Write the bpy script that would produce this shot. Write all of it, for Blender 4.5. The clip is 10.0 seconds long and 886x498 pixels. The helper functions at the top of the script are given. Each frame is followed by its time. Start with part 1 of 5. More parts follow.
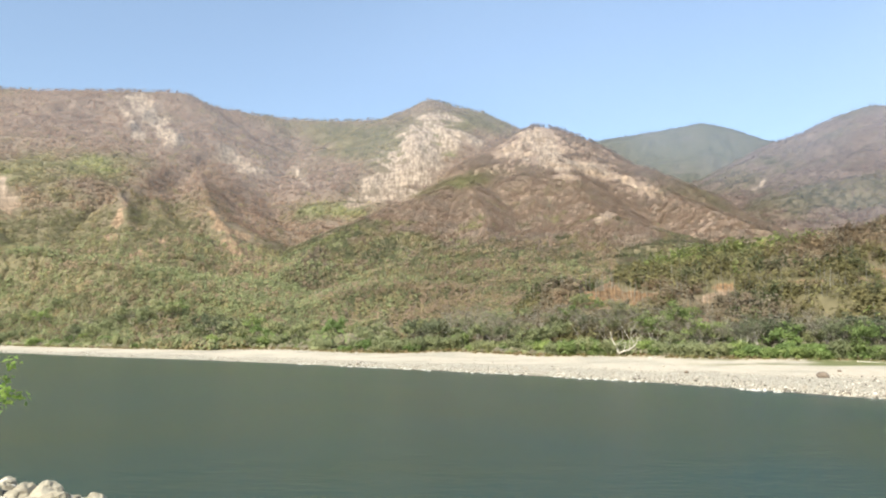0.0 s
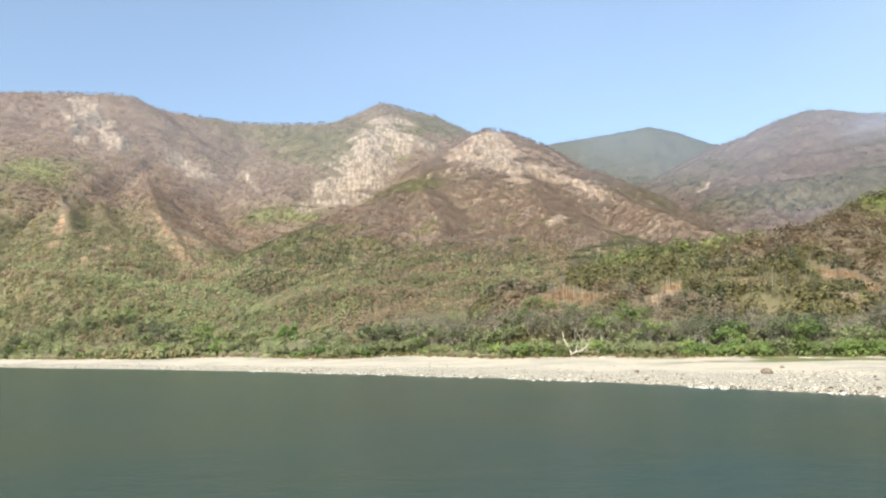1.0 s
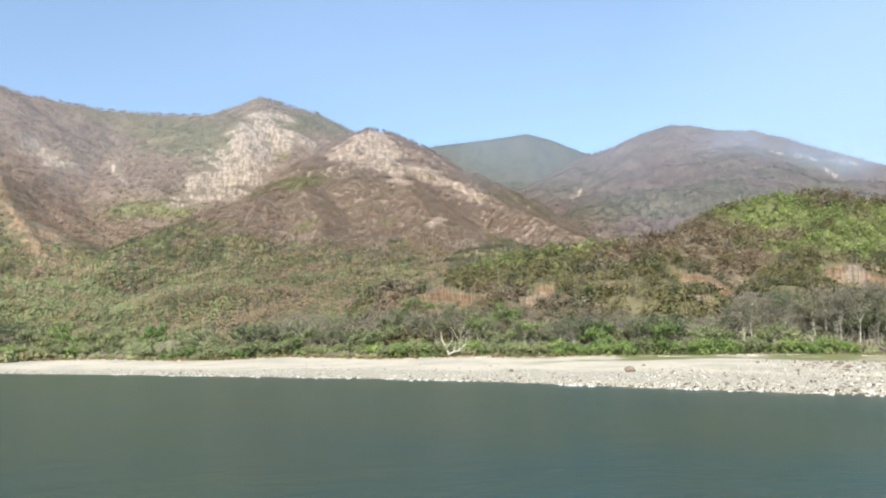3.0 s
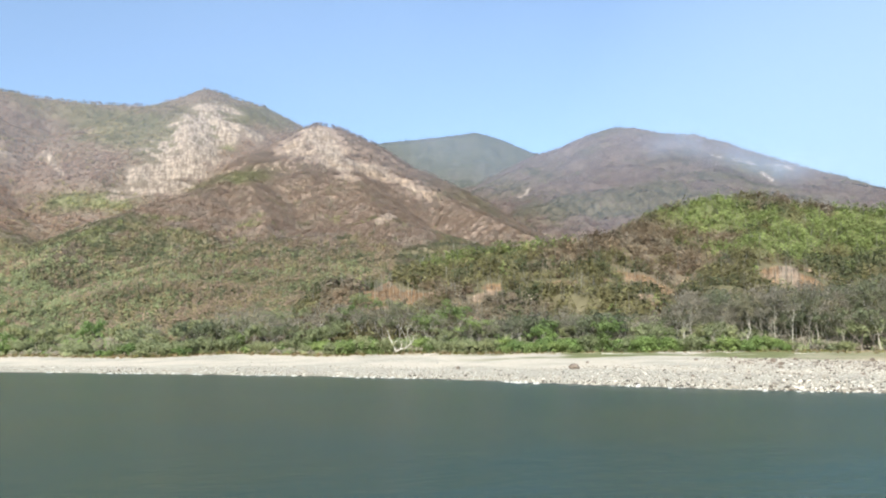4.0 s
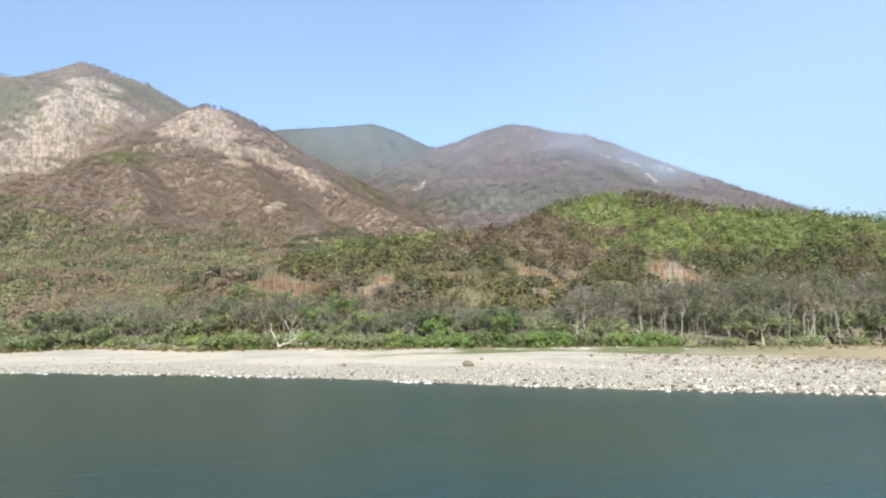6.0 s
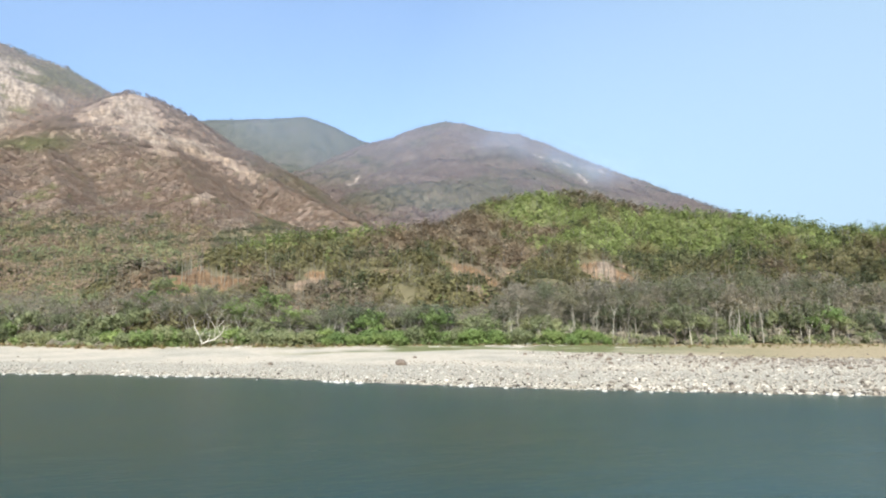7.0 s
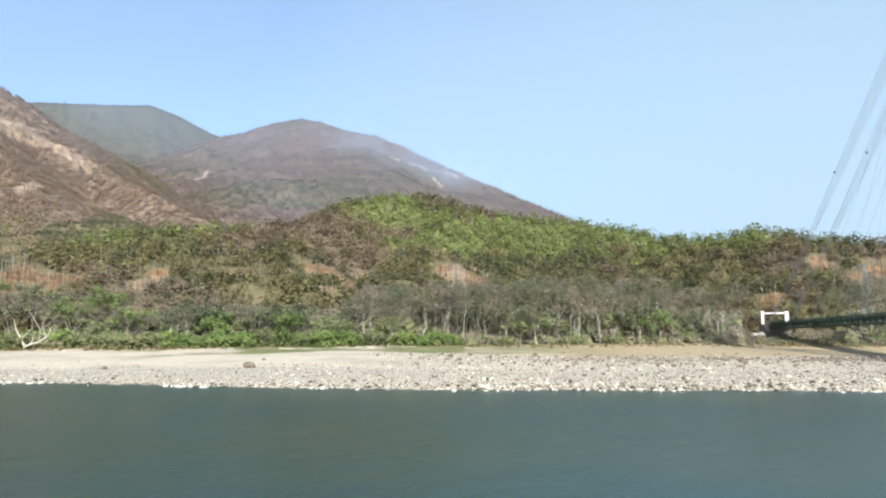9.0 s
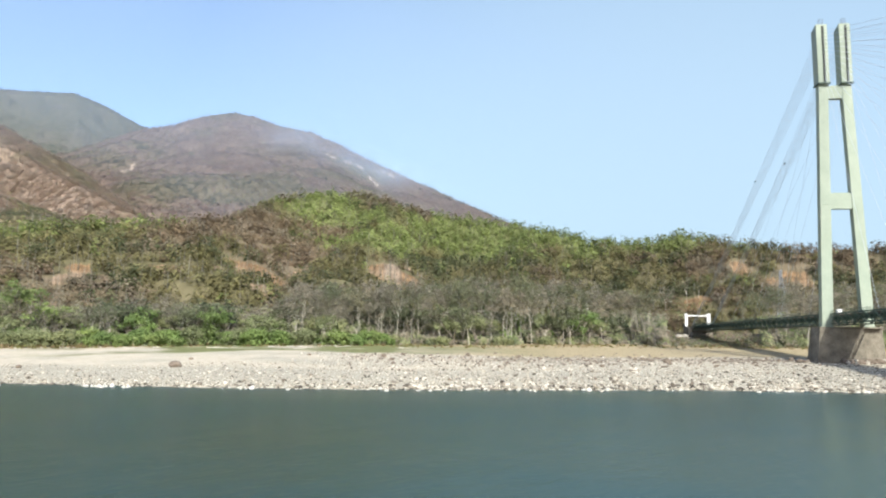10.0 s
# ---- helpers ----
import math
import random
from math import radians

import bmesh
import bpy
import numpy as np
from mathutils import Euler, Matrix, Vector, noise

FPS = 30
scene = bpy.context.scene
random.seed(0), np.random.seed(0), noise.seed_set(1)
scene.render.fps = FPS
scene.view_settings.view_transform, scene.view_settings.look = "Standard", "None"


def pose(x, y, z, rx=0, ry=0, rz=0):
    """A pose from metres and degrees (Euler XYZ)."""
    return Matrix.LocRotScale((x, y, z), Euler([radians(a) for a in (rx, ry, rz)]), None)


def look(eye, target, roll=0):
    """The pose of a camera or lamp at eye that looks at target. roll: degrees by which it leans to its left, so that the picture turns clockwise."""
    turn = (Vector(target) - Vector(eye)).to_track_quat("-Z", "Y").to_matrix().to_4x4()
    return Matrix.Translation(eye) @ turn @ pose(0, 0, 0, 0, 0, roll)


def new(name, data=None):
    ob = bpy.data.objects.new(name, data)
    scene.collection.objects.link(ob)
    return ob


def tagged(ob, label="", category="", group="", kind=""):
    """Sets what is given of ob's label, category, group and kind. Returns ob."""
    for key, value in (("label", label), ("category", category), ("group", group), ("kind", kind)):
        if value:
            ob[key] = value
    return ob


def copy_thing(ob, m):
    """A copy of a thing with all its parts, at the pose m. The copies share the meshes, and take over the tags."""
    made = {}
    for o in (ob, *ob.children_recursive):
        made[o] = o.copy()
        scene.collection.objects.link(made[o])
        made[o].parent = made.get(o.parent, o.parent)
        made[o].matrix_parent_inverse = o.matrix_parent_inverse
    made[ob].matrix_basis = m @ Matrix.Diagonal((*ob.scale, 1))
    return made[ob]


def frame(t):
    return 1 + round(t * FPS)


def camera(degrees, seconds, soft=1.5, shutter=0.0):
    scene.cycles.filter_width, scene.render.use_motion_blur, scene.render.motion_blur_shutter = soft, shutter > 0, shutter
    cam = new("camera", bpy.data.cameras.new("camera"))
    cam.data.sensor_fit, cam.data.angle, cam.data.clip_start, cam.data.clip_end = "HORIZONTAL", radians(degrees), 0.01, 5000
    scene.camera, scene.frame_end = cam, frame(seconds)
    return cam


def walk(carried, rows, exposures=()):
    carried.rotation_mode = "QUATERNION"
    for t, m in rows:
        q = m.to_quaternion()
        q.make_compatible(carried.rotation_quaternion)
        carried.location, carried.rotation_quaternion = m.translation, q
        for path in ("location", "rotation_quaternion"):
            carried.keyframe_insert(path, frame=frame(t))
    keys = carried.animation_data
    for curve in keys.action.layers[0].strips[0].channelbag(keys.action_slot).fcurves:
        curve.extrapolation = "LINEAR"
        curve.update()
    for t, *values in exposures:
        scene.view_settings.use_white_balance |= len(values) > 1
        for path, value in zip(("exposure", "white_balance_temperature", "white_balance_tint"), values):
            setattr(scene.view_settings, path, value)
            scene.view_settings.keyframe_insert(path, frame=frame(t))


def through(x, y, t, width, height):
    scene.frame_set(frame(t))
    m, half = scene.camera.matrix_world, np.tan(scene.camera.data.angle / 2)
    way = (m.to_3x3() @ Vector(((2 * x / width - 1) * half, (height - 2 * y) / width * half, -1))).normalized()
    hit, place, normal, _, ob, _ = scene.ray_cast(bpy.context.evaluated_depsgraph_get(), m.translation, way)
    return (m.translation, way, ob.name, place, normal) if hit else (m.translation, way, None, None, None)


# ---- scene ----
cam = camera(63.4, 10.0, soft=2.1)
# seconds, x, y, z, heading (left positive), pitch, lean
PATH = [
    (0.0, -5.07, -10.88, 11.50, -0.39, 7.21, 0.83),
    (0.5, -5.07, -10.88, 11.50, -1.81, 7.42, 0.22),
    (1.0, -5.07, -10.88, 11.50, -4.14, 7.53, -0.25),
    (1.5, -5.07, -10.88, 11.50, -7.07, 7.51, -0.51),
    (2.0, -5.07, -10.88, 11.50, -9.52, 7.56, -0.60),
    (2.5, -5.07, -10.88, 11.50, -11.65, 7.58, -0.54),
    (4.0, -5.07, -10.88, 11.50, -17.92, 7.27, -0.35),
    (4.5, -5.07, -10.88, 11.50, -19.94, 7.17, -0.32),
    (5.0, -5.07, -10.88, 11.50, -21.97, 7.06, -0.34),
    (6.5, 5.07, 10.88, 12.50, -28.93, 6.50, 0.00),
    (7.0, 5.07, 10.88, 12.50, -31.75, 6.42, 0.10),
    (7.5, 5.07, 10.88, 12.50, -34.57, 6.41, 0.04),
    (8.0, 5.07, 10.88, 12.50, -37.10, 6.40, 0.09),
    (8.5, 5.07, 10.88, 12.50, -40.12, 6.50, 0.03),
    (9.0, 5.07, 10.88, 12.50, -43.40, 6.53, 0.01),
    (9.5, 5.07, 10.88, 12.50, -46.16, 6.49, 0.26),
    (10.0, 5.07, 10.88, 12.50, -48.63, 6.54, 0.43),
]


def aim(x, y, z, heading, pitch, lean):
    h, p = radians(heading), radians(pitch)
    return look((x, y, z), (x - math.sin(h) * math.cos(p), y + math.cos(h) * math.cos(p), z + math.sin(p)), lean)


# the clip's camera turns cooler, and a little darker, on the way
walk(cam, [(t, aim(*row)) for t, *row in PATH], [(0.0, 0.88, 6450, 8), (1.5, 0.86, 6300, 8), (4.5, 0.8, 5950, 8), (7.5, 0.75, 5950, 9), (10.0, 0.79, 6100, 9)])

# ---------------------------------------------------------------- daylight
SUN_BEARING, SUN_HEIGHT = 212.0, 38.0
world = bpy.data.worlds.new("world")
scene.world = world
world.use_nodes = True
wt = world.node_tree
sky = wt.nodes.new("ShaderNodeTexSky")
sky.sky_type, sky.sun_disc = "NISHITA", False
sky.sun_elevation, sky.sun_rotation = radians(SUN_HEIGHT), radians(SUN_BEARING)
sky.air_density, sky.dust_density, sky.ozone_density, sky.altitude = 1.0, 3.0, 1.0, 200
dim = wt.nodes.new("ShaderNodeMix")
dim.data_type, dim.blend_type = "RGBA", "MULTIPLY"
dim.inputs[0].default_value, dim.inputs[7].default_value = 1.0, (0.134, 0.134, 0.134, 1)
wt.links.new(sky.outputs["Color"], dim.inputs[6])
# a hazy dry-season sky: pale everywhere, and paler still towards the east
where = wt.nodes.new("ShaderNodeTexCoord")
east = wt.nodes.new("ShaderNodeVectorMath")
east.operation, east.inputs[1].default_value = "DOT_PRODUCT", (0.94, 0.34, 0.0)
wt.links.new(where.outputs["Generated"], east.inputs[0])
thick = wt.nodes.new("ShaderNodeMapRange")
for key, value in (("From Min", 0.7), ("From Max", 1.0), ("To Min", 0.12), ("To Max", 0.95)):
    thick.inputs[key].default_value = value
wt.links.new(east.outputs["Value"], thick.inputs["Value"])
haze = wt.nodes.new("ShaderNodeMix")
haze.data_type = "RGBA"
wt.links.new(thick.outputs["Result"], haze.inputs[0])
wt.links.new(dim.outputs[2], haze.inputs[6])
haze.inputs[7].default_value = (0.36, 0.465, 0.54, 1)
background = wt.nodes["Background"]
background.inputs["Strength"].default_value = 1.0
wt.links.new(haze.outputs[2], background.inputs["Color"])
sun = new("sun", bpy.data.lights.new("sun", "SUN"))
sun.data.energy, sun.data.angle, sun.data.color = 3.7, radians(0.55), (1.0, 0.955, 0.84)
toward = Vector((math.sin(radians(SUN_BEARING)) * math.cos(radians(SUN_HEIGHT)), math.cos(radians(SUN_BEARING)) * math.cos(radians(SUN_HEIGHT)), math.sin(radians(SUN_HEIGHT))))
sun.matrix_world = Matrix.Translation(toward * 300) @ toward.to_track_quat("Z", "Y").to_matrix().to_4x4()

# ---------------------------------------------------------------- materials
def nodes_of(name, rough=0.85, metal=0.0, spec=0.3):
    m = bpy.data.materials.new(name)
    m.use_nodes = True
    t = m.node_tree
    b = t.nodes["Principled BSDF"]
    b.inputs["Roughness"].default_value, b.inputs["Metallic"].default_value = rough, metal
    b.inputs["Specular IOR Level"].default_value = spec
    return m, t, b


def node(t, kind, **inputs):
    n = t.nodes.new(kind)
    for key, value in inputs.items():
        n.inputs[key.replace("_", " ")].default_value = value
    return n


def noise_tex(t, scale, detail=5.0, rough=0.6, coords="Object"):
    c = t.nodes.new("ShaderNodeTexCoord")
    n = node(t, "ShaderNodeTexNoise", Scale=scale, Detail=detail, Roughness=rough)
    t.links.new(c.outputs[coords], n.inputs["Vector"])
    return n.outputs["Fac"]


def ramp(t, fac, *stops):
    r = t.nodes.new("ShaderNodeValToRGB")
    while len(r.color_ramp.elements) < len(stops):
        r.color_ramp.elements.new(0.5)
    for e, (pos, col) in zip(r.color_ramp.elements, stops):
        e.position, e.color = pos, (*col, 1) if len(col) == 3 else col
    t.links.new(fac, r.inputs["Fac"])
    return r.outputs["Color"]


def mix(t, fac, a, b, kind="MIX"):
    m = t.nodes.new("ShaderNodeMix")
    m.data_type, m.blend_type = "RGBA", kind
    for sock, value in ((m.inputs[0], fac), (m.inputs[6], a), (m.inputs[7], b)):
        if isinstance(value, (int, float)):
            sock.default_value = value
        elif isinstance(value, tuple):
            sock.default_value = (*value, 1)
        else:
            t.links.new(value, sock)
    return m.outputs[2]


def attr(t, name, out="Fac"):
    a = t.nodes.new("ShaderNodeAttribute")
    a.attribute_name = name
    return a.outputs[out]


def bump(t, b, height, strength, distance):
    n = node(t, "ShaderNodeBump", Strength=strength, Distance=distance)
    t.links.new(height, n.inputs["Height"])
    t.links.new(n.outputs["Normal"], b.inputs["Normal"])


def plain(name, dark, light, scale=1.5, rough=0.8, metal=0.0, relief=0.02, spec=0.3):
    """A surface that varies between two colours at two scales."""
    m, t, b = nodes_of(name, rough, metal, spec)
    n1, n2 = noise_tex(t, scale), noise_tex(t, scale * 9, 3)
    col = mix(t, 0.35, ramp(t, n1, (0.35, dark), (0.68, light)), ramp(t, n2, (0.3, dark), (0.7, light)))
    t.links.new(col, b.inputs["Base Color"])
    if relief:
        bump(t, b, n2, 0.6, relief)
    return m


def hillside():
    m, t, b = nodes_of("hillside", 0.95, spec=0.15)
    n1, n2, n3 = noise_tex(t, 0.012), noise_tex(t, 0.09), noise_tex(t, 0.5, 3)
    soil = ramp(t, n1, (0.3, (0.20, 0.15, 0.105)), (0.55, (0.26, 0.20, 0.14)), (0.75, (0.30, 0.235, 0.165)))
    soil = mix(t, 0.4, soil, ramp(t, n2, (0.35, (0.17, 0.13, 0.09)), (0.65, (0.32, 0.25, 0.18))))
    # litter and saplings: the wood's colour, darkened like shaded crowns and tinted with haze
    floor_ = mix(t, 1.0, attr(t, "tone", "Color"), ramp(t, n2, (0.3, (0.72, 0.72, 0.72)), (0.7, (1.2, 1.2, 1.2))), "MULTIPLY")
    col = mix(t, 0.85, soil, floor_)
    # streaks down the face break the rock up
    place = t.nodes.new("ShaderNodeCombineXYZ")
    t.links.new(attr(t, "across"), place.inputs["X"])
    t.links.new(attr(t, "rise"), place.inputs["Y"])
    mp = t.nodes.new("ShaderNodeMapping")
    mp.inputs["Scale"].default_value = (0.062, 0.016, 1)
    mp.inputs["Rotation"].default_value = (0, 0, radians(8))
    t.links.new(place.outputs[0], mp.inputs["Vector"])
    st = node(t, "ShaderNodeTexNoise", Scale=1.0, Detail=5.0, Roughness=0.65)
    t.links.new(mp.outputs[0], st.inputs["Vector"])
    stone = ramp(t, n2, (0.28, (0.18, 0.14, 0.105)), (0.5, (0.31, 0.253, 0.198)), (0.72, (0.43, 0.36, 0.285)))
    stone = mix(t, attr(t, "ochre"), stone, ramp(t, n2, (0.3, (0.16, 0.10, 0.055)), (0.7, (0.34, 0.225, 0.125))))
    ribs = node(t, "ShaderNodeTexNoise", Scale=2.6, Detail=5.0, Roughness=0.7)
    t.links.new(mp.outputs[0], ribs.inputs["Vector"])
    # rib relief put into the colour too: crevices shaded dark, ribs lightened
    stone = mix(t, 0.9, stone, ramp(t, ribs.outputs["Fac"], (0.36, (0.42, 0.40, 0.38)), (0.48, (0.86, 0.85, 0.83)), (0.62, (1.2, 1.18, 1.15))), "MULTIPLY")
    n4 = noise_tex(t, 0.3, 6, 0.75)
    stone = mix(t, 0.35, stone, ramp(t, n4, (0.36, (0.3, 0.27, 0.25)), (0.5, (0.95, 0.93, 0.9)), (0.66, (1.6, 1.52, 1.42))), "MULTIPLY")
    # ragged edges, with scrub left in the clefts
    grown = node(t, "ShaderNodeMath")
    grown.operation = "MULTIPLY_ADD"
    broken = mix(t, 0.45, st.outputs["Fac"], ribs.outputs["Fac"])
    t.links.new(broken, grown.inputs[0])
    grown.inputs[1].default_value = 2.6
    t.links.new(attr(t, "rock"), grown.inputs[2])
    part_bare = ramp(t, attr(t, "rock"), (0.0, (0, 0, 0)), (0.08, (1, 1, 1)))
    edge = node(t, "ShaderNodeMapRange")
    for key, value in (("From Min", 1.8), ("From Max", 2.15)):
        edge.inputs[key].default_value = value
    t.links.new(grown.outputs[0], edge.inputs["Value"])
    part_bare = mix(t, 1.0, part_bare, edge.outputs["Result"], "MULTIPLY")
    col = mix(t, part_bare, col, stone)
    t.links.new(col, b.inputs["Base Color"])
    bump(t, b, mix(t, attr(t, "rock"), (0.5, 0.5, 0.5), mix(t, 0.5, ribs.outputs["Fac"], n4)), 0.8, 4.0)
    return m


def foliage(name, through=0.5):
    """Leaves and twigs, whose colour is kept with each tuft."""
    m, t, b = nodes_of(name, 0.75, spec=0.2)
    col = mix(t, 0.3, attr(t, "tint", "Color"), ramp(t, noise_tex(t, 0.8, 3), (0.3, (0.8, 0.8, 0.8)), (0.7, (1.15, 1.15, 1.1))), "MULTIPLY")
    t.links.new(col, b.inputs["Base Color"])
    info = t.nodes.new("ShaderNodeObjectInfo")
    col = mix(t, 1.0, col, ramp(t, info.outputs["Random"], (0.0, (0.78, 0.8, 0.8)), (0.5, (1.0, 1.0, 1.0)), (1.0, (1.2, 1.15, 1.1))), "MULTIPLY")
    t.links.new(col, b.inputs["Base Color"])
    glow = t.nodes.new("ShaderNodeBsdfTranslucent")
    t.links.new(col, glow.inputs["Color"])
    both = node(t, "ShaderNodeMixShader", Fac=through)
    t.links.new(b.outputs[0], both.inputs[1])
    t.links.new(glow.outputs[0], both.inputs[2])
    t.links.new(both.outputs[0], t.nodes["Material Output"].inputs["Surface"])
    return m


def shore():
    """Pale cobbles by the water, sand and dry grass behind."""
    m, t, b = nodes_of("shore", 0.9, spec=0.2)
    n1, n2, n3 = noise_tex(t, 0.05), noise_tex(t, 0.45), noise_tex(t, 1.5, 6, 0.75)
    stone = ramp(t, n3, (0.3, (0.18, 0.155, 0.11)), (0.48, (0.36, 0.33, 0.262)), (0.7, (0.50, 0.46, 0.38)))
    sand = ramp(t, n2, (0.3, (0.42, 0.365, 0.28)), (0.7, (0.57, 0.505, 0.395)))
    straw = ramp(t, n2, (0.3, (0.22, 0.175, 0.10)), (0.48, (0.39, 0.315, 0.195)), (0.6, (0.33, 0.27, 0.16)), (0.72, (0.18, 0.17, 0.085)))
    meadow = ramp(t, n2, (0.3, (0.10, 0.125, 0.045)), (0.7, (0.22, 0.21, 0.095)))
    col = mix(t, attr(t, "sand"), stone, sand)
    col = mix(t, attr(t, "rubble"), col, ramp(t, n3, (0.35, (0.10, 0.075, 0.05)), (0.65, (0.27, 0.215, 0.155))))
    col = mix(t, attr(t, "straw"), col, straw)
    col = mix(t, attr(t, "green"), col, meadow)
    t.links.new(col, b.inputs["Base Color"])
    bump(t, b, n3, 0.7, 0.25)
    return m


def river():
    m, t, b = nodes_of("river_water", 0.22, spec=0.14)
    n1 = noise_tex(t, 0.02, 3)
    col = ramp(t, n1, (0.35, (0.033, 0.055, 0.038)), (0.65, (0.018, 0.050, 0.048)))
    t.links.new(col, b.inputs["Base Color"])
    b.inputs["IOR"].default_value = 1.33
    c = t.nodes.new("ShaderNodeTexCoord")
    mp = t.nodes.new("ShaderNodeMapping")
    mp.inputs["Rotation"].default_value, mp.inputs["Scale"].default_value = (0, 0, radians(35)), (0.5, 1.3, 1)
    t.links.new(c.outputs["Object"], mp.inputs["Vector"])
    w1 = node(t, "ShaderNodeTexNoise", Scale=0.9, Detail=4.0, Roughness=0.6)
    t.links.new(mp.outputs[0], w1.inputs["Vector"])
    w2 = node(t, "ShaderNodeTexNoise", Scale=0.16, Detail=3.0, Roughness=0.55)
    t.links.new(mp.outputs[0], w2.inputs["Vector"])
    bump(t, b, mix(t, 0.6, w1.outputs["Fac"], w2.outputs["Fac"]), 0.5, 0.35)
    return m


HILLSIDE, LEAVES, SHORE, WATER = hillside(), foliage("foliage"), shore(), river()
BARK = plain("bark", (0.16, 0.13, 0.10), (0.34, 0.30, 0.25), 0.8)
PALE_BARK = plain("pale_bark", (0.42, 0.38, 0.31), (0.62, 0.58, 0.50), 0.8)
# mottled; the whole range is darkened to deepen the pier's pale shade
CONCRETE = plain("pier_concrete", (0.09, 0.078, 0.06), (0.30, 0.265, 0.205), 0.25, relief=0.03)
PAINTED = plain("pale_green_steel", (0.27, 0.32, 0.25), (0.345, 0.385, 0.305), 0.2, 0.5, relief=0.005)
GROOVE = plain("dark_groove", (0.02, 0.024, 0.022), (0.05, 0.055, 0.05), 0.5, 0.7)
TRUSS = plain("dark_green_steel", (0.032, 0.062, 0.052), (0.06, 0.098, 0.082), 0.5, 0.5, relief=0.005)
CABLE = plain("stay_cable_sheath", (0.40, 0.45, 0.51), (0.46, 0.51, 0.57), 0.5, 0.45, relief=0.0)
NEAR_STONE = plain("cream_stone", (0.22, 0.19, 0.135), (0.47, 0.425, 0.32), 0.9, 0.85, relief=0.12)
STONE = plain("river_stone", (0.27, 0.24, 0.195), (0.52, 0.48, 0.41), 0.55, 0.85, relief=0.05)
BLEACHED = plain("bleached_stone", (0.46, 0.43, 0.37), (0.70, 0.67, 0.60), 0.55, 0.8, relief=0.05)
DARK_STONE = plain("weathered_stone", (0.10, 0.075, 0.055), (0.26, 0.21, 0.165), 0.5, 0.9, relief=0.05)
WHITE = plain("white_paint", (0.70, 0.69, 0.66), (0.80, 0.79, 0.77), 0.4, 0.6, relief=0.005)
ROAD = plain("bridge_road", (0.05, 0.05, 0.05), (0.09, 0.088, 0.084), 0.6, 0.9)
RAIL_STEEL = plain("dull_grey_steel", (0.10, 0.11, 0.11), (0.16, 0.17, 0.17), 0.6, 0.6, relief=0.0)
GALVANISED = plain("galvanised_steel", (0.32, 0.34, 0.36), (0.46, 0.48, 0.5), 0.6, 0.45, 0.6, relief=0.0)
# ---------------------------------------------------------------- the lie of the land
FAR_SHORE = [(-895, 529), (-428, 531), (-269, 431), (-187, 376), (-129, 350), (-65, 308), (-10, 266), (21, 241), (58, 204), (89, 157), (114, 123), (133, 105), (163, 77), (190, 39), (226, -24), (330, -150), (700, -560)]
NEAR_SHORE = [(-900, 330), (-204.6, 108.7), (-64.56, 56.74), (-37.56, 45.74), (-26.56, 39.24), (-4.556, 27.74), (35.44, 0.7439), (85.44, -49.26), (250, -300), (600, -760)]


def lattice(ix, iy, seed):
    h = (ix.astype(np.int64) * 374761393 + iy.astype(np.int64) * 668265263 + seed * 1274126177) & 0xFFFFFFFF
    h = ((h ^ (h >> 13)) * 1103515245) & 0xFFFFFFFF
    return ((h ^ (h >> 16)) & 0xFFFF) / 65535.0 * 2 - 1


def value_noise(x, y, seed=0):
    ix, iy = np.floor(x), np.floor(y)
    fx, fy = x - ix, y - iy
    fx, fy = fx * fx * (3 - 2 * fx), fy * fy * (3 - 2 * fy)
    a, b = lattice(ix, iy, seed), lattice(ix + 1, iy, seed)
    c, d = lattice(ix, iy + 1, seed), lattice(ix + 1, iy + 1, seed)
    return (a * (1 - fx) + b * fx) * (1 - fy) + (c * (1 - fx) + d * fx) * fy


def fbm(x, y, size, octaves=4, seed=0):
    total, amp, norm = 0.0, 1.0, 0.0
    for k in range(octaves):
        total = total + amp * value_noise(x / size + 17.3 * k, y / size - 9.1 * k, seed + k)
        norm, amp, size = norm + amp, amp * 0.5, size * 0.5
    return total / norm


def along(x, y, line):
    """Distance to a polyline of 2D or 3D points, its side (left of it is positive) and the height of the nearest point."""
    best, side, height = np.full(x.shape, 1e12), np.zeros(x.shape), np.zeros(x.shape)
    for a, b in zip(line[:-1], line[1:]):
        dx, dy = b[0] - a[0], b[1] - a[1]
        t = np.clip(((x - a[0]) * dx + (y - a[1]) * dy) / (dx * dx + dy * dy), 0, 1)
        ex, ey = x - a[0] - t * dx, y - a[1] - t * dy
        d = ex * ex + ey * ey
        near = d < best
        best = np.where(near, d, best)
        side = np.where(near, np.sign(dx * ey - dy * ex), side)
        if len(a) > 2:
            height = np.where(near, a[2] + t * (b[2] - a[2]), height)
    return np.sqrt(best), side, height


def flank(x, y, line, steep):
    """Height of a crest's flanks, the highest of all its stretches, and the distance from that stretch."""
    best, reach = np.full(x.shape, -1e9), np.zeros(x.shape)
    for a, b in zip(line[:-1], line[1:]):
        dx, dy = b[0] - a[0], b[1] - a[1]
        t = np.clip(((x - a[0]) * dx + (y - a[1]) * dy) / (dx * dx + dy * dy), 0, 1)
        d = np.hypot(x - a[0] - t * dx, y - a[1] - t * dy)
        z = a[2] + t * (b[2] - a[2]) - steep * d
        up = z > best
        best, reach = np.where(up, z, best), np.where(up, d, reach)
    return best, reach


def crest(*points):
    """A crest line from bearings (degrees, clockwise from north), distances and heights in metres."""
    return [(r * math.sin(radians(b)), r * math.cos(radians(b)), z) for b, r, z in points]


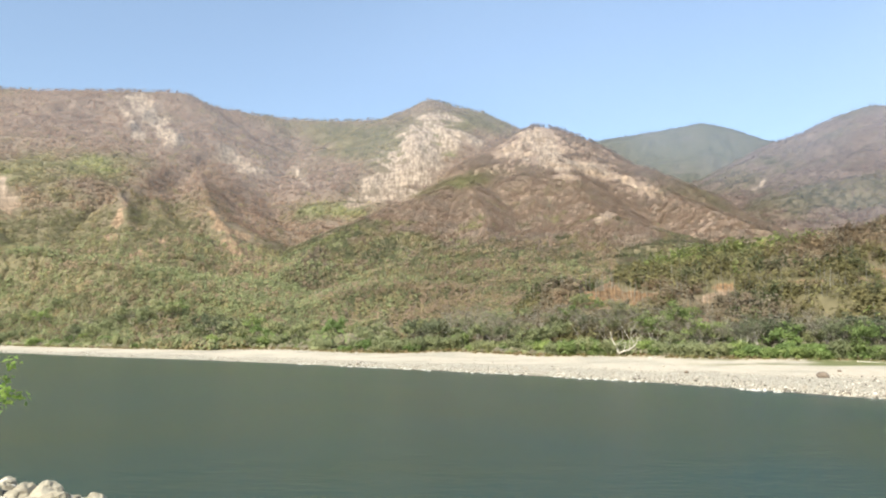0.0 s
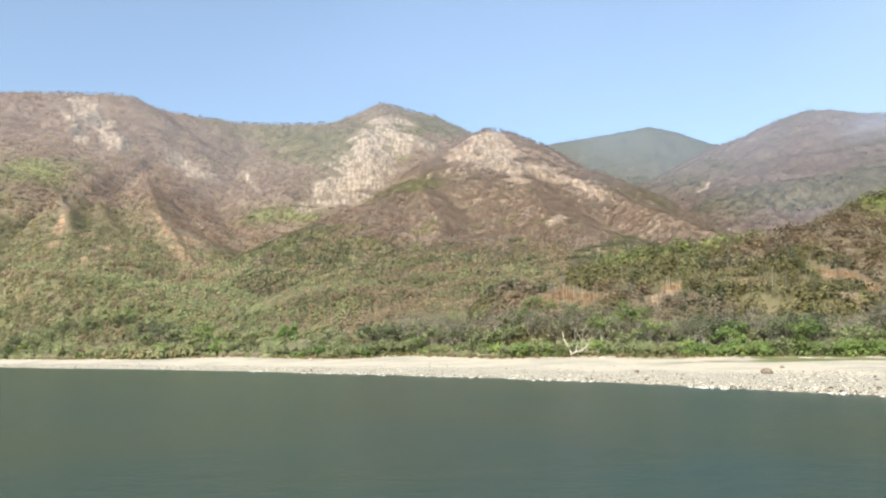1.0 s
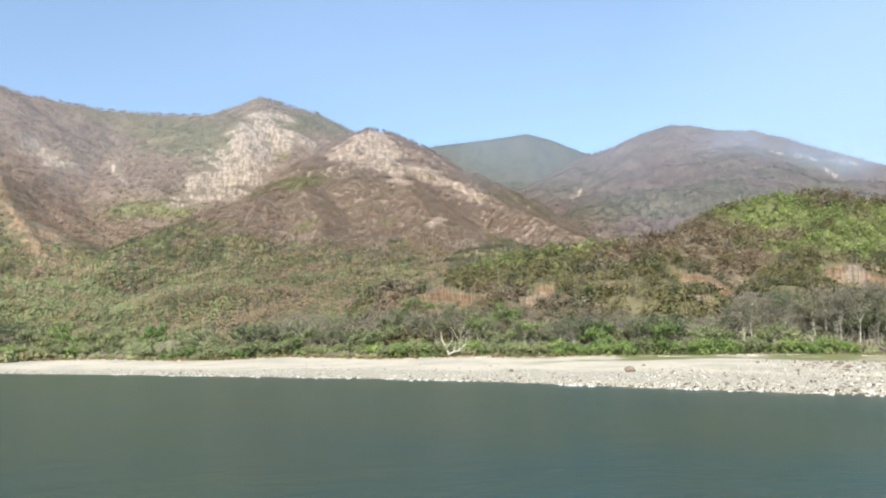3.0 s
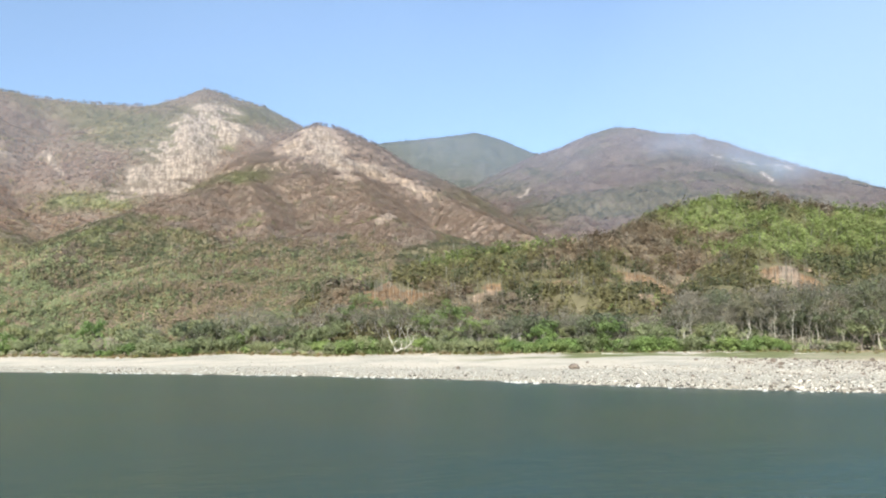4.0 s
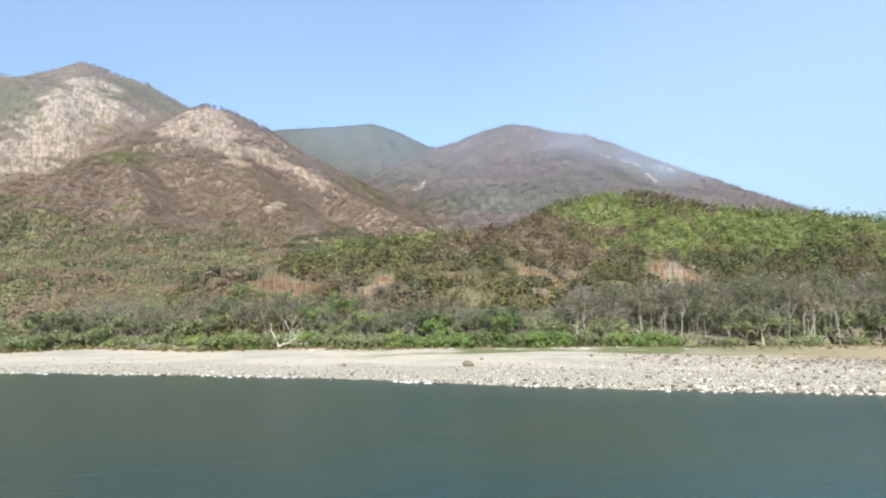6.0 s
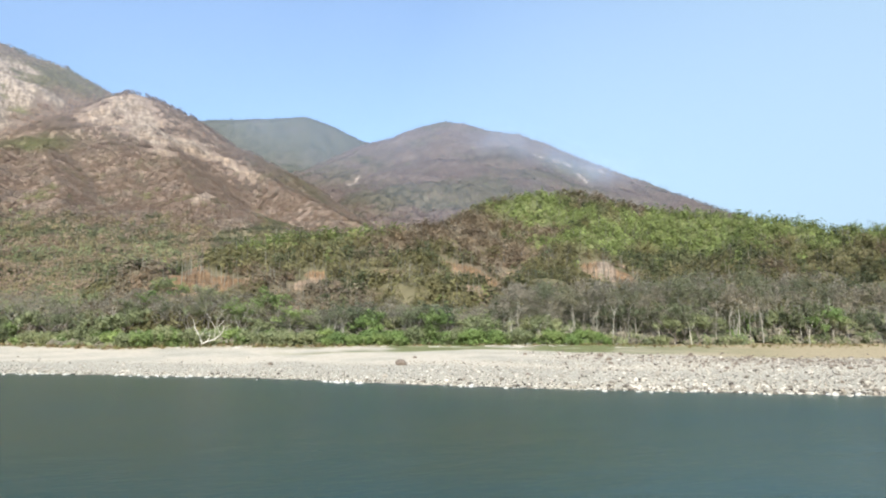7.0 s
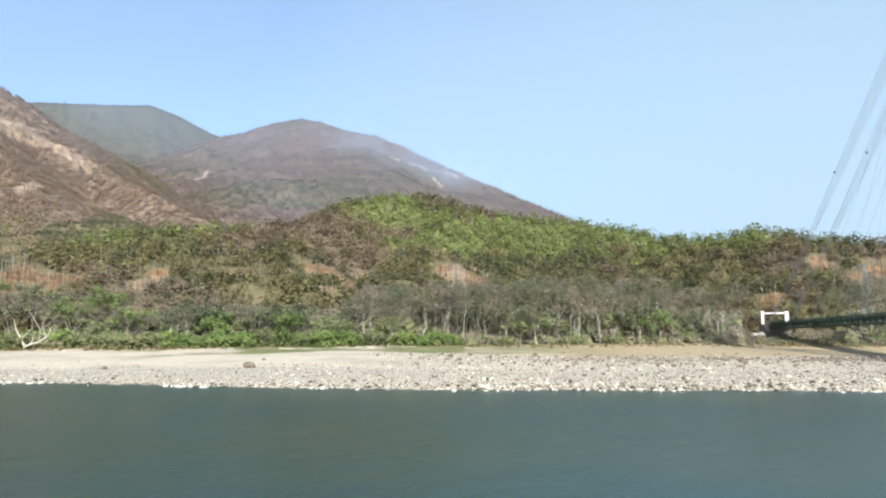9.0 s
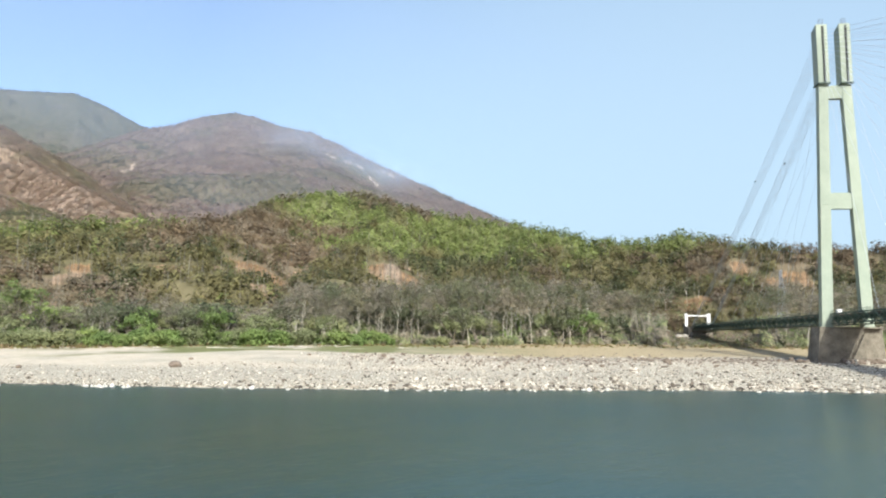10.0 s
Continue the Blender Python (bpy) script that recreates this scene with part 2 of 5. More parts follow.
# Each mountain: its crest and spurs (bearing, distance, height) and the steepness of its flanks.
RIDGES = {
    "scarred": [
        (crest((-59.4, 2300, 536), (-44.3, 2100, 571), (-33.4, 1950, 594), (-31.3, 1930, 591), (-26.2, 1900, 612), (-22.1, 1900, 632), (-20.4, 1900, 636), (-19.2, 1900, 617),
               (-17, 1900, 603), (-12.5, 1950, 607), (-6.9, 1950, 618), (-4.4, 1930, 623), (-2.6, 1900, 642), (-1.1, 1900, 670), (0.6, 1920, 663), (2.5, 1930, 650),
               (3.3, 1950, 654), (4.8, 1980, 628), (6.2, 2000, 588), (10.8, 2100, 534)), 0.58),
        (crest((-24.4, 1880, 596), (-24.8, 1500, 399), (-25.1, 1250, 266), (-23.9, 900, 134), (-26.9, 560, 27)), 0.5),
        (crest((-22.5, 1250, 250), (-21.5, 1000, 166), (-21.3, 800, 94), (-21.1, 600, 34)), 0.3),
        (crest((-20.5, 1880, 604), (-19.3, 1400, 337), (-18.1, 1000, 179), (-14.6, 720, 71)), 0.47),
        (crest((-1.1, 1880, 655), (-4, 1600, 412), (-6.8, 1380, 287), (-8.9, 1120, 164)), 0.62),
        (crest((-33.3, 1500, 332), (-36.3, 1000, 173), (-37.3, 600, 53)), 0.6),
    ],
    "craggy": [
        (crest((3.8, 1500, 403), (4.8, 1480, 415), (6.2, 1420, 431), (7.6, 1400, 443), (9.5, 1400, 436), (11.9, 1380, 402), (13.8, 1340, 355), (17, 1200, 274), (19.3, 1060, 216),
               (22.9, 930, 164), (28.4, 850, 113)), 0.62),
        (crest((-13.2, 660, 60), (-10.4, 780, 106), (-8.3, 850, 136), (-5.1, 930, 177), (-1.6, 1000, 214), (2.9, 1150, 277), (6, 1320, 353)), 0.50),
        (crest((2.5, 1080, 253), (4, 800, 126), (3, 560, 42)), 0.38),
        (crest((7.9, 1180, 294), (8.1, 900, 155), (7.4, 620, 55)), 0.3),
        (crest((10.3, 1200, 303), (12.8, 900, 171), (10.8, 620, 57)), 0.38),
    ],
    "distant": [
        (crest((4, 3700, 923), (12.3, 3600, 1018), (15.2, 3600, 1038), (18.5, 3600, 1061), (20.6, 3600, 1080), (22.7, 3600, 1038), (25.1, 3600, 967), (32.3, 3700, 890)), 0.75),
        (crest((20.6, 3600, 1053), (18.7, 2950, 586), (17.7, 2500, 244)), 0.8),
    ],
    "smoking": [
        (crest((22.1, 2700, 547), (25.6, 2462, 655), (28.3, 2392, 666), (30.2, 2312, 679), (31.9, 2311, 692), (33.2, 2311, 688), (35.4, 2311, 661), (37.6, 2291, 645), (38.9, 2261, 617),
               (41, 2211, 555), (43.5, 2111, 480), (46.2, 1960, 405), (50.2, 1710, 317), (52.8, 1560, 259), (55.3, 1400, 204)), 0.5),
        (crest((27.5, 2320, 624), (25, 1900, 390), (24, 1500, 215)), 0.55),
        (crest((33.3, 2250, 644), (32.3, 1800, 390), (30.9, 1350, 195)), 0.55),
        (crest((38, 2200, 595), (39, 1700, 343), (39.9, 1250, 197)), 0.55),
    ],
    "green": [
        (crest((12.1, 402, 20), (12.4, 408, 35), (13.3, 433, 51), (16.1, 473, 68), (19.8, 503, 78), (23, 523, 84), (27.6, 543, 91), (32.7, 593, 103), (35.3, 683, 136), (38.7, 723, 151),
               (42.4, 733, 152), (44.2, 731, 145), (48.1, 700, 128), (53.8, 669, 114), (57.8, 649, 103), (59.8, 649, 96), (63.9, 648, 95), (66.5, 649, 100), (69, 648, 92),
               (73.5, 648, 86), (79.2, 657, 83), (91.5, 700, 85), (120, 900, 100)), 0.5),
        (crest((28.9, 545, 90), (30.4, 440, 53), (29.4, 400, 29)), 0.62),
        (crest((43.6, 700, 142), (41.8, 560, 83), (41, 460, 46)), 0.5),
        (crest((54.6, 650, 104), (53.8, 540, 71), (54, 450, 41)), 0.5),
        (crest((64.3, 630, 88), (63.4, 570, 63)), 0.6),
    ],
}
NAMES = list(RIDGES)


def ground_height(x, y):
    """The plain on both banks and the river's bed, with its distance from the far shore (inland positive)."""
    wob = 2.5 * fbm(x, y, 40, 3, 5) + 1.0 * fbm(x, y, 7, 2, 8)
    d1, s1, _ = along(x, y, FAR_SHORE)
    d2, s2, _ = along(x, y, NEAR_SHORE)
    far, near = d1 * s1 + wob, -d2 * s2 + wob * 0.6
    bed = -np.minimum(5.0, 0.09 * np.minimum(np.abs(far), np.abs(near)) + 0.15)
    inland = np.maximum(far, 0)
    z_far = 1.6 * (1 - np.exp(-inland / 14)) + 0.024 * np.minimum(inland, 300) + 0.006 * np.maximum(inland - 300, 0)
    z_far = z_far + (0.22 * fbm(x, y, 30, 4, 11) + 0.10 * fbm(x, y, 4, 3, 21)) * np.clip(inland / 12, 0, 1)
    back = np.maximum(near, 0)
    z_near = 0.35 * np.minimum(back, 1) + 9.4 * (1 - np.exp(-(back / 23) ** 2)) + 0.34 * np.maximum(back - 75, 0) ** 0.95
    z_near = z_near + 0.3 * fbm(x, y, 9, 3, 31) * np.clip(back / 6, 0, 1)
    z = np.where(far > 0, z_far, np.where(near > 0, z_near, bed))
    return z, far, near


def mountain_height(x, y):
    """Height of the mountains, and which of them it is."""
    best, which = np.full(x.shape, -1e9), np.zeros(x.shape, int)
    rough = fbm(x, y, 420, 5, 41)
    gully = np.abs(fbm(x + 60 * rough, y, 190, 4, 57))
    fine = fbm(x, y, 60, 3, 71)
    for k, name in enumerate(NAMES):
        for line, steep in RIDGES[name]:
            z, d = flank(x, y, line, steep * (1 + 0.10 * rough))
            top = np.clip(z + steep * d, 0, 700)
            fade = np.clip(d / 160, 0, 1)
            z = z - fade * ({"scarred": 0.2, "craggy": 0.2, "smoking": 0.16, "distant": 0.25}.get(name, 0.42) * np.minimum(top, 260) * np.clip(0.28 - gully, 0, 1))
            z = z + fine * np.minimum(8, 0.03 * top) * (0.3 + 0.7 * fade)
            if name == "green":
                z = z + 15 * np.clip(1 - np.abs(z - 34) / 14, 0, 1) * np.clip(fbm(x, y, 70, 3, 83) + 0.5, 0, 1) - 6
            up = z > best
            best, which = np.where(up, z, best), np.where(up, k, which)
    return best, which


def land(x, y):
    """Height, distance from the far shore, distance behind the near shore, and the mountain (or -1 on the plain)."""
    z, far, near = ground_height(x, y)
    m, which = mountain_height(x, y)
    rise = far > 60
    edge = 14.0
    soft = np.where(m > z, m + edge * np.exp(-np.abs(m - z) / edge) * 0.25, z + edge * np.exp(-np.abs(m - z) / edge) * 0.25)
    ramp = np.clip((far - 60) / 80, 0, 1)
    h = np.where(rise, z + (np.maximum(soft, z) - z) * ramp, z)
    return h, far, near, np.where(rise & (m > z + 1), which, -1)


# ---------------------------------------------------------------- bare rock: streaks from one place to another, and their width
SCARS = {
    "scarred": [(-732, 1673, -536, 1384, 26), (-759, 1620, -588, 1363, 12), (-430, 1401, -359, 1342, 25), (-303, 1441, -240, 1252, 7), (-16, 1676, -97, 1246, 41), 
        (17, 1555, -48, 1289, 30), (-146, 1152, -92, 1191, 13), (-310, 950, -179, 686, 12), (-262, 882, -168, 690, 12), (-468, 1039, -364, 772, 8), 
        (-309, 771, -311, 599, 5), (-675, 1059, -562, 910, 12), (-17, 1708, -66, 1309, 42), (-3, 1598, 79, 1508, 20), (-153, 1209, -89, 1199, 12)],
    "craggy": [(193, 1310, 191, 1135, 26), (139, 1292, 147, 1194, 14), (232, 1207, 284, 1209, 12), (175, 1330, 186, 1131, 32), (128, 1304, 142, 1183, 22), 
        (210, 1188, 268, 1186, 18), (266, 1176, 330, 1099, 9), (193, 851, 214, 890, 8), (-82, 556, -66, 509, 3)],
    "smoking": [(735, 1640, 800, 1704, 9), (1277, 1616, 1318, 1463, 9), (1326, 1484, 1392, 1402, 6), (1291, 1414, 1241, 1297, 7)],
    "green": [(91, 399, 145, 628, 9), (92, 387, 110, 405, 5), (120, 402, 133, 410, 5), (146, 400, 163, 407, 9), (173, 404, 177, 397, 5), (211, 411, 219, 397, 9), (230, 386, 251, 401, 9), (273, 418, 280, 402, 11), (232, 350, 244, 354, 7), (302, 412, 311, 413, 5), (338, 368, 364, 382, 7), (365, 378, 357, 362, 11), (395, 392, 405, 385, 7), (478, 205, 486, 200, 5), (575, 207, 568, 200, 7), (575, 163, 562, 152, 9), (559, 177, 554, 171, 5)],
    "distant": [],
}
BEARINGS = [-39.4, -32.4, -24.5, -19.6, -12.7, -7.8, -3.9, 1.0, 7.8, 13.7, 21.5, 29.4, 38.2, 45.8, 52.4, 60.2, 67.9, 82.6, 92.7]
TREE_LINE = [45, 50, 58, 70, 88, 78, 84, 102, 92, 106, 118, 140, 158, 170, 168, 176, 180, 184, 190]
STONE_LINE = [24, 26, 30, 34, 36, 37, 40, 48, 58, 62, 66, 98, 112, 104, 92, 90, 96, 100, 100]


def bare(x, y, z, name):
    """How bare the rock lies, 0 to 1, and how ochre it is."""
    rock, ochre = np.zeros(x.shape), np.zeros(x.shape)
    ragged = fbm(x, y + z, 34, 4, 91)
    r = np.hypot(x, y) + 1e-6
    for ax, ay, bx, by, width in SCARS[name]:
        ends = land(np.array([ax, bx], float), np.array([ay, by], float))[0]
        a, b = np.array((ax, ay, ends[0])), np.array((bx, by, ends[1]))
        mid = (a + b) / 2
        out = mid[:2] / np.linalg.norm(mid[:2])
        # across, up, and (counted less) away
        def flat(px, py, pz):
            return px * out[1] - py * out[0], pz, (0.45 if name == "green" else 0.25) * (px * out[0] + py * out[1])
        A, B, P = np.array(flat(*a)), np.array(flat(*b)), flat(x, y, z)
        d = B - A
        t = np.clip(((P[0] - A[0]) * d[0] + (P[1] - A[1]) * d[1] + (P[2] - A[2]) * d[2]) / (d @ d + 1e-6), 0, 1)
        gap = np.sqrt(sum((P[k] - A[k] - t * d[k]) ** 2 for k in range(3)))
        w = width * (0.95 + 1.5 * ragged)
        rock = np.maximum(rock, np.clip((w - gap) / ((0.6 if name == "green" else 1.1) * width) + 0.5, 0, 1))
    if name == "green":
        ochre = np.clip(0.8 + ragged - 0.6 * (np.abs(np.degrees(np.arctan2(x, y)) - 44.3) < 0.7), 0, 1)
    elif name == "craggy":
        ochre = np.clip(0.15 + 0.8 * ragged, 0, 0.4)
    elif name == "scarred":
        ochre = np.clip((1200 - r) / 300, 0, 0.65)
    return rock, ochre


STANDS = [
    (-7.4, 15.6, 3.4, 1.3, -0.5, 1.4), (-4.6, 14.6, 1.6, 1.0, -0.2, 0.8), (3.4, 17.6, 2.2, 1.0, -0.3, 1.0), (-17.5, 14.5, 7, 2.6, -0.3, -0.9), (-27.5, 14.5, 6, 1.6, -0.3, -0.8),
    (-26.3, 11.9, 2.2, 0.8, 0.22, 0.6), (-30.5, 11.4, 4.0, 1.4, 0.1, 0.9), (-15, 9.5, 3.5, 2.2, -0.3, -0.8), (-22, 4.6, 8, 1.9, 0.22, 0.9), (-9.0, 10.05, 2.6, 0.6, 0.25, 0.8),
    (1.8, 12.4, 2.4, 0.55, 0.22, 0.6), (-0.9, 11.4, 1.8, 0.5, 0.05, 0.9), (4, 10.4, 7, 1.4, -0.5, -1.0), (12.5, 9.6, 6, 2.0, -0.5, -1.1), (-3.5, 6.6, 6.5, 1.5, -0.15, 0.45),
    (6, 6.0, 4.5, 1.3, -0.3, -0.35), (28.2, 13.4, 3.6, 1.1, -0.3, -1.0), (33.6, 10.9, 2.6, 0.8, 0.0, 1.2), (26, 11.2, 2.0, 0.8, 0.0, 0.7), (31, 10.6, 7, 0.9, 0.0, 1.2), (40, 12.0, 4, 0.8, 0.0, 0.7), (24.6, 12.6, 2.2, 0.8, -0.3, -0.8),
    (30.5, 8.0, 4.5, 1.3, -0.5, -0.9), (42, 8.9, 5.5, 1.5, 0.3, 0.2), (50, 6.3, 3.6, 0.9, 0.35, 0.2), (38, 6.2, 4, 1.2, -0.4, -0.8), (20, 5.2, 6.5, 2.0, -0.05, 1.0),
    (61.5, 4.9, 2.6, 0.9, -0.3, 0.6), (67.9, 4.6, 3.2, 1.2, -0.5, -0.9), (66.6, 6.4, 2.6, 0.6, 0.4, 0.2), (74, 5.2, 3, 1.2, -0.5, -0.8), (56, 5.9, 3, 0.7, 0.3, 0.2),
]


def leafiness(x, y, z, which):
    """Fresh green and dark olive shares of the cover, 0 to 1."""
    patch, speck = fbm(x, y, 130, 4, 101), fbm(x, y, 45, 3, 111)
    bearing = np.degrees(np.arctan2(x, y))
    fresh, olive = np.zeros(x.shape), np.zeros(x.shape)
    g = which == NAMES.index("green")
    upper = np.clip((z - 62) / 25, 0, 1) * np.clip((bearing - 34) / 5, 0, 1) * np.clip((86 - bearing) / 12, 0, 1)
    rim = np.clip((z - np.interp(bearing, (13.3, 16.0, 19.8, 23.0, 27.6, 32.6), (52, 69, 80, 86, 93, 105)) + 17) / 7, 0, 1) * np.clip((36 - bearing) / 4, 0, 1) * np.clip((bearing - 15) / 2, 0, 1)
    fresh = np.where(g, np.clip(upper * (0.55 + 1.8 * patch + 1.3 * speck - 0.3 * np.clip((bearing - 50) / 8, 0, 1)) + rim * (0.75 + 1.4 * speck), 0, 0.9), 0)
    olive = np.where(g, np.clip(0.98 + 0.2 * np.clip((36 - bearing) / 4, 0, 1) + 1.3 * patch + 0.5 * speck, 0, 1.25), 0)
    s = (which == NAMES.index("scarred")) | (which == NAMES.index("craggy"))
    low = np.clip((175 + 85 * np.clip((-12 - bearing) / 6, 0, 1) - z) / 110, 0, 1)
    olive = np.where(s, np.clip(low * 1.15 + 1.1 * patch + 0.05 + 0.25 * np.clip((-8 - bearing) / 10, 0, 1) * low, 0, 1.2), olive)
    fresh = np.where(s, np.clip(1.6 * speck + 1.2 * patch - 1.0 + 0.25 * low, 0, 0.4) + 0.6 * np.clip(0.15 + speck, 0, 1) * np.clip((70 - z) / 40, 0, 1) * np.clip((2 - bearing) / 6, 0, 1), fresh)
    cap = np.clip((z - 470) / 70, 0, 1) * np.clip((bearing + 18) / 5, 0, 1) * (which == NAMES.index("scarred"))
    olive, fresh = olive + 0.4 * cap, fresh * (1 - cap)
    f = (which == NAMES.index("smoking")) | (which == NAMES.index("distant"))
    olive = np.where(f, np.clip(0.35 + 1.3 * patch + 0.8 * (which == NAMES.index("distant")), 0, 1), olive)
    # stands on the slopes: bearing and elevation from the near bank, their reach in degrees, and how much greener
    rise = np.degrees(np.arctan2(z - 12, np.hypot(x, y)))
    for sb, se, wb, we, more_fresh, more_olive in STANDS:
        inside = np.exp(-((bearing - sb) / wb) ** 2 - ((rise - se) / we) ** 2) * (1 + 1.2 * speck)
        inside = np.where(which >= 0, inside, 0)
        fresh, olive = np.clip(fresh + more_fresh * inside, 0, 0.9), np.clip(olive + more_olive * inside, 0, 1.25)
    # meadows, gullies and burnt ground: place, reach, and how much greener
    for px, py, reach, more_fresh, more_olive in ((-578, 1160, 70, 0.25, 0.6), (-162, 1121, 60, 0.22, 0.6), (-199, 1135, 40, 0.15, 0.6), (25, 1078, 42, 0.25, 0.8), (65, 1149, 45, 0.3, 0.6),
                                                  (-242, 1502, 120, 0, 0.5), (-213, 1621, 130, 0, 0.4), (-33, 786, 110, 0, 0.5), (159, 1013, 170, -0.4, -0.5), (89, 900, 120, -0.3, -0.4),
                                                  (858, 1561, 170, -0.3, -0.9), (739, 1294, 110, 0, 0.9), (793, 1807, 180, 0, 0.7), (333, 484, 60, -0.3, -0.7), (295, 433, 40, 0, -0.5)):
        near = np.exp(-(((x - px) ** 2 + (y - py) ** 2) / reach ** 2)) * (1 + 1.5 * speck)
        near = np.where((which >= 0) & (np.hypot(x - px, y - py) < 3 * reach), near, 0)
        fresh, olive = np.clip(fresh + more_fresh * near, 0, 0.9), np.clip(olive + more_olive * near, 0, 1.25)
    return fresh, olive


BROWN, GREY, OLIVE, DEEP, FRESH = (np.array(c) for c in ((0.245, 0.185, 0.135), (0.275, 0.228, 0.182), (0.225, 0.205, 0.108), (0.120, 0.132, 0.074), (0.27, 0.315, 0.125)))
# tint of each mountain's wood; distance haze is mixed in as blue
WOOD_HAZE_TONE = {"scarred": (1.0, 0.97, 1.0), "craggy": (1.2, 1.15, 1.15), "distant": (0.44, 0.53, 0.6), "smoking": (0.68, 0.63, 0.66), "green": (1.0, 1.0, 0.88), "": (1, 1, 1)}


def wood_haze_tone(fresh, olive, name):
    """The mean colour of the wood, with distance haze tinted into it."""
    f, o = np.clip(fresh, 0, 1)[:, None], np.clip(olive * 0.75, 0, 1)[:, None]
    return (f * FRESH + (1 - f) * (o * (0.65 * OLIVE + 0.35 * DEEP) + (1 - o) * (0.4 * GREY + 0.6 * BROWN))) * WOOD_HAZE_TONE[name]


def point_colours(me, name, rgb):
    a = me.attributes.new(name, "FLOAT_COLOR", "POINT")
    a.data.foreach_set("color", np.ascontiguousarray(np.concatenate([rgb, np.ones((len(rgb), 1))], 1), dtype=np.float32).ravel())


def point_floats(me, **values):
    for name, v in values.items():
        a = me.attributes.new(name, "FLOAT", "POINT")
        a.data.foreach_set("value", np.ascontiguousarray(v, dtype=np.float32))


def sheet(name, verts, quads, material, smooth=True):
    """A mesh of quads, from arrays, that keeps only the corners in use; returns it and the corners' numbers."""
    used, back = np.unique(quads.ravel(), return_inverse=True)
    quads = back.reshape(-1, quads.shape[1])
    me = bpy.data.meshes.new(name)
    n, k = quads.shape
    me.vertices.add(len(used))
    me.vertices.foreach_set("co", np.ascontiguousarray(verts[used], dtype=np.float32).ravel())
    me.loops.add(n * k)
    me.loops.foreach_set("vertex_index", quads.astype(np.int32).ravel())
    me.polygons.add(n)
    me.polygons.foreach_set("loop_start", np.arange(0, n * k, k, dtype=np.int32))
    me.polygons.foreach_set("use_smooth", np.full(n, smooth))
    me.update()
    me.validate()
    me.materials.append(material)
    return new(name, me), used


bearings = np.concatenate([np.arange(-180, -44, 4.0), np.arange(-42, 92.01, 0.2), np.arange(96, 180, 4.0)])
ranges = np.concatenate([[0.0, 1, 3, 6, 9, 12, 15, 18, 21, 24, 27, 30, 33, 36, 39], np.geomspace(42, 120, 26), np.geomspace(124, 420, 120), np.geomspace(424, 4700, 190)])
BB, RR = np.meshgrid(np.radians(bearings), ranges)
GX, GY = RR * np.sin(BB), RR * np.cos(BB)
GZ, GFAR, GNEAR, GWHICH = land(GX, GY)
rows_n, cols_n = GX.shape
index = np.arange(rows_n * cols_n).reshape(rows_n, cols_n)
nxt = np.roll(index, -1, axis=1)
QUADS = np.stack([index[:-1], index[1:], nxt[1:], nxt[:-1]], -1).reshape(-1, 4)
VERTS = np.stack([GX, GY, GZ], -1).reshape(-1, 3)
GROUND = VERTS[:, 2].copy()
for k, name in enumerate(NAMES):
    mine = np.flatnonzero(GWHICH.reshape(-1) == k)
    if not len(SCARS[name]) or name == "green":
        continue
    x, y, z = VERTS[mine].T
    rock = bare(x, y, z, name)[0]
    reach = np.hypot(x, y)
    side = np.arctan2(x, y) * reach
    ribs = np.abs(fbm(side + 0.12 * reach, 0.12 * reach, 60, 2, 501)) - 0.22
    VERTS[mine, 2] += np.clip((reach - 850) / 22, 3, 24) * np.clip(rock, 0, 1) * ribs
face_kind = GWHICH.reshape(-1)[QUADS[:, 0]]
face_far = GFAR.reshape(-1)[QUADS[:, 0]]


def cover(used, ob, name):
    x, y = VERTS[used, :2].T
    z = GROUND[used]
    w = GWHICH.reshape(-1)[used]
    fresh, olive = leafiness(x, y, z, w)
    if name:
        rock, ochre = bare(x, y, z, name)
    else:
        rock, ochre = np.zeros(x.shape), np.zeros(x.shape)
    point_floats(ob.data, rock=rock, ochre=ochre)
    # ground colour lowered to imitate the crowns' own shade
    point_colours(ob.data, "tone", {"green": 0.6, "craggy": 0.8, "": 0.58}.get(name, 0.68) * wood_haze_tone(fresh, olive, name))
    # places along and up the face, for the ribs of the rock
    point_floats(ob.data, across=np.arctan2(x, y) * 1400, rise=z)


MOUNTAIN_LABELS = {
    "scarred": "long dry mountain ridge with pale landslide scars",
    "craggy": "brown leafless hill with a pale rocky crag",
    "distant": "distant blue-grey forested mountain",
    "smoking": "hazy brown mountain with a smoking burnt slope",
    "green": "low hill with ochre cliffs and fresh green forest",
}
for k, name in enumerate(NAMES):
    ob, used = sheet("mountain", VERTS, QUADS[face_kind == k], HILLSIDE)
    cover(used, ob, name)
    tagged(ob, MOUNTAIN_LABELS[name], "mountain", kind="structure")

face_b = np.degrees(np.arctan2(GX, GY)).reshape(-1)[QUADS[:, 0]]
is_shore = (face_kind < 0) & (face_far > -25) & (face_far < np.interp(face_b, BEARINGS, TREE_LINE) + 14) & (RR.reshape(-1)[QUADS[:, 0]] < 1200)
ob, used = sheet("beach", VERTS, QUADS[is_shore], SHORE)
x, y, z = VERTS[used].T
far = GFAR.reshape(-1)[used]
bearing = np.degrees(np.arctan2(x, y))
wav = 12 * fbm(x, y, 35, 3, 121)
strip, wood = np.interp(bearing, BEARINGS, STONE_LINE), np.interp(bearing, BEARINGS, TREE_LINE)
right = np.clip((bearing - 40) / 14, 0, 1)
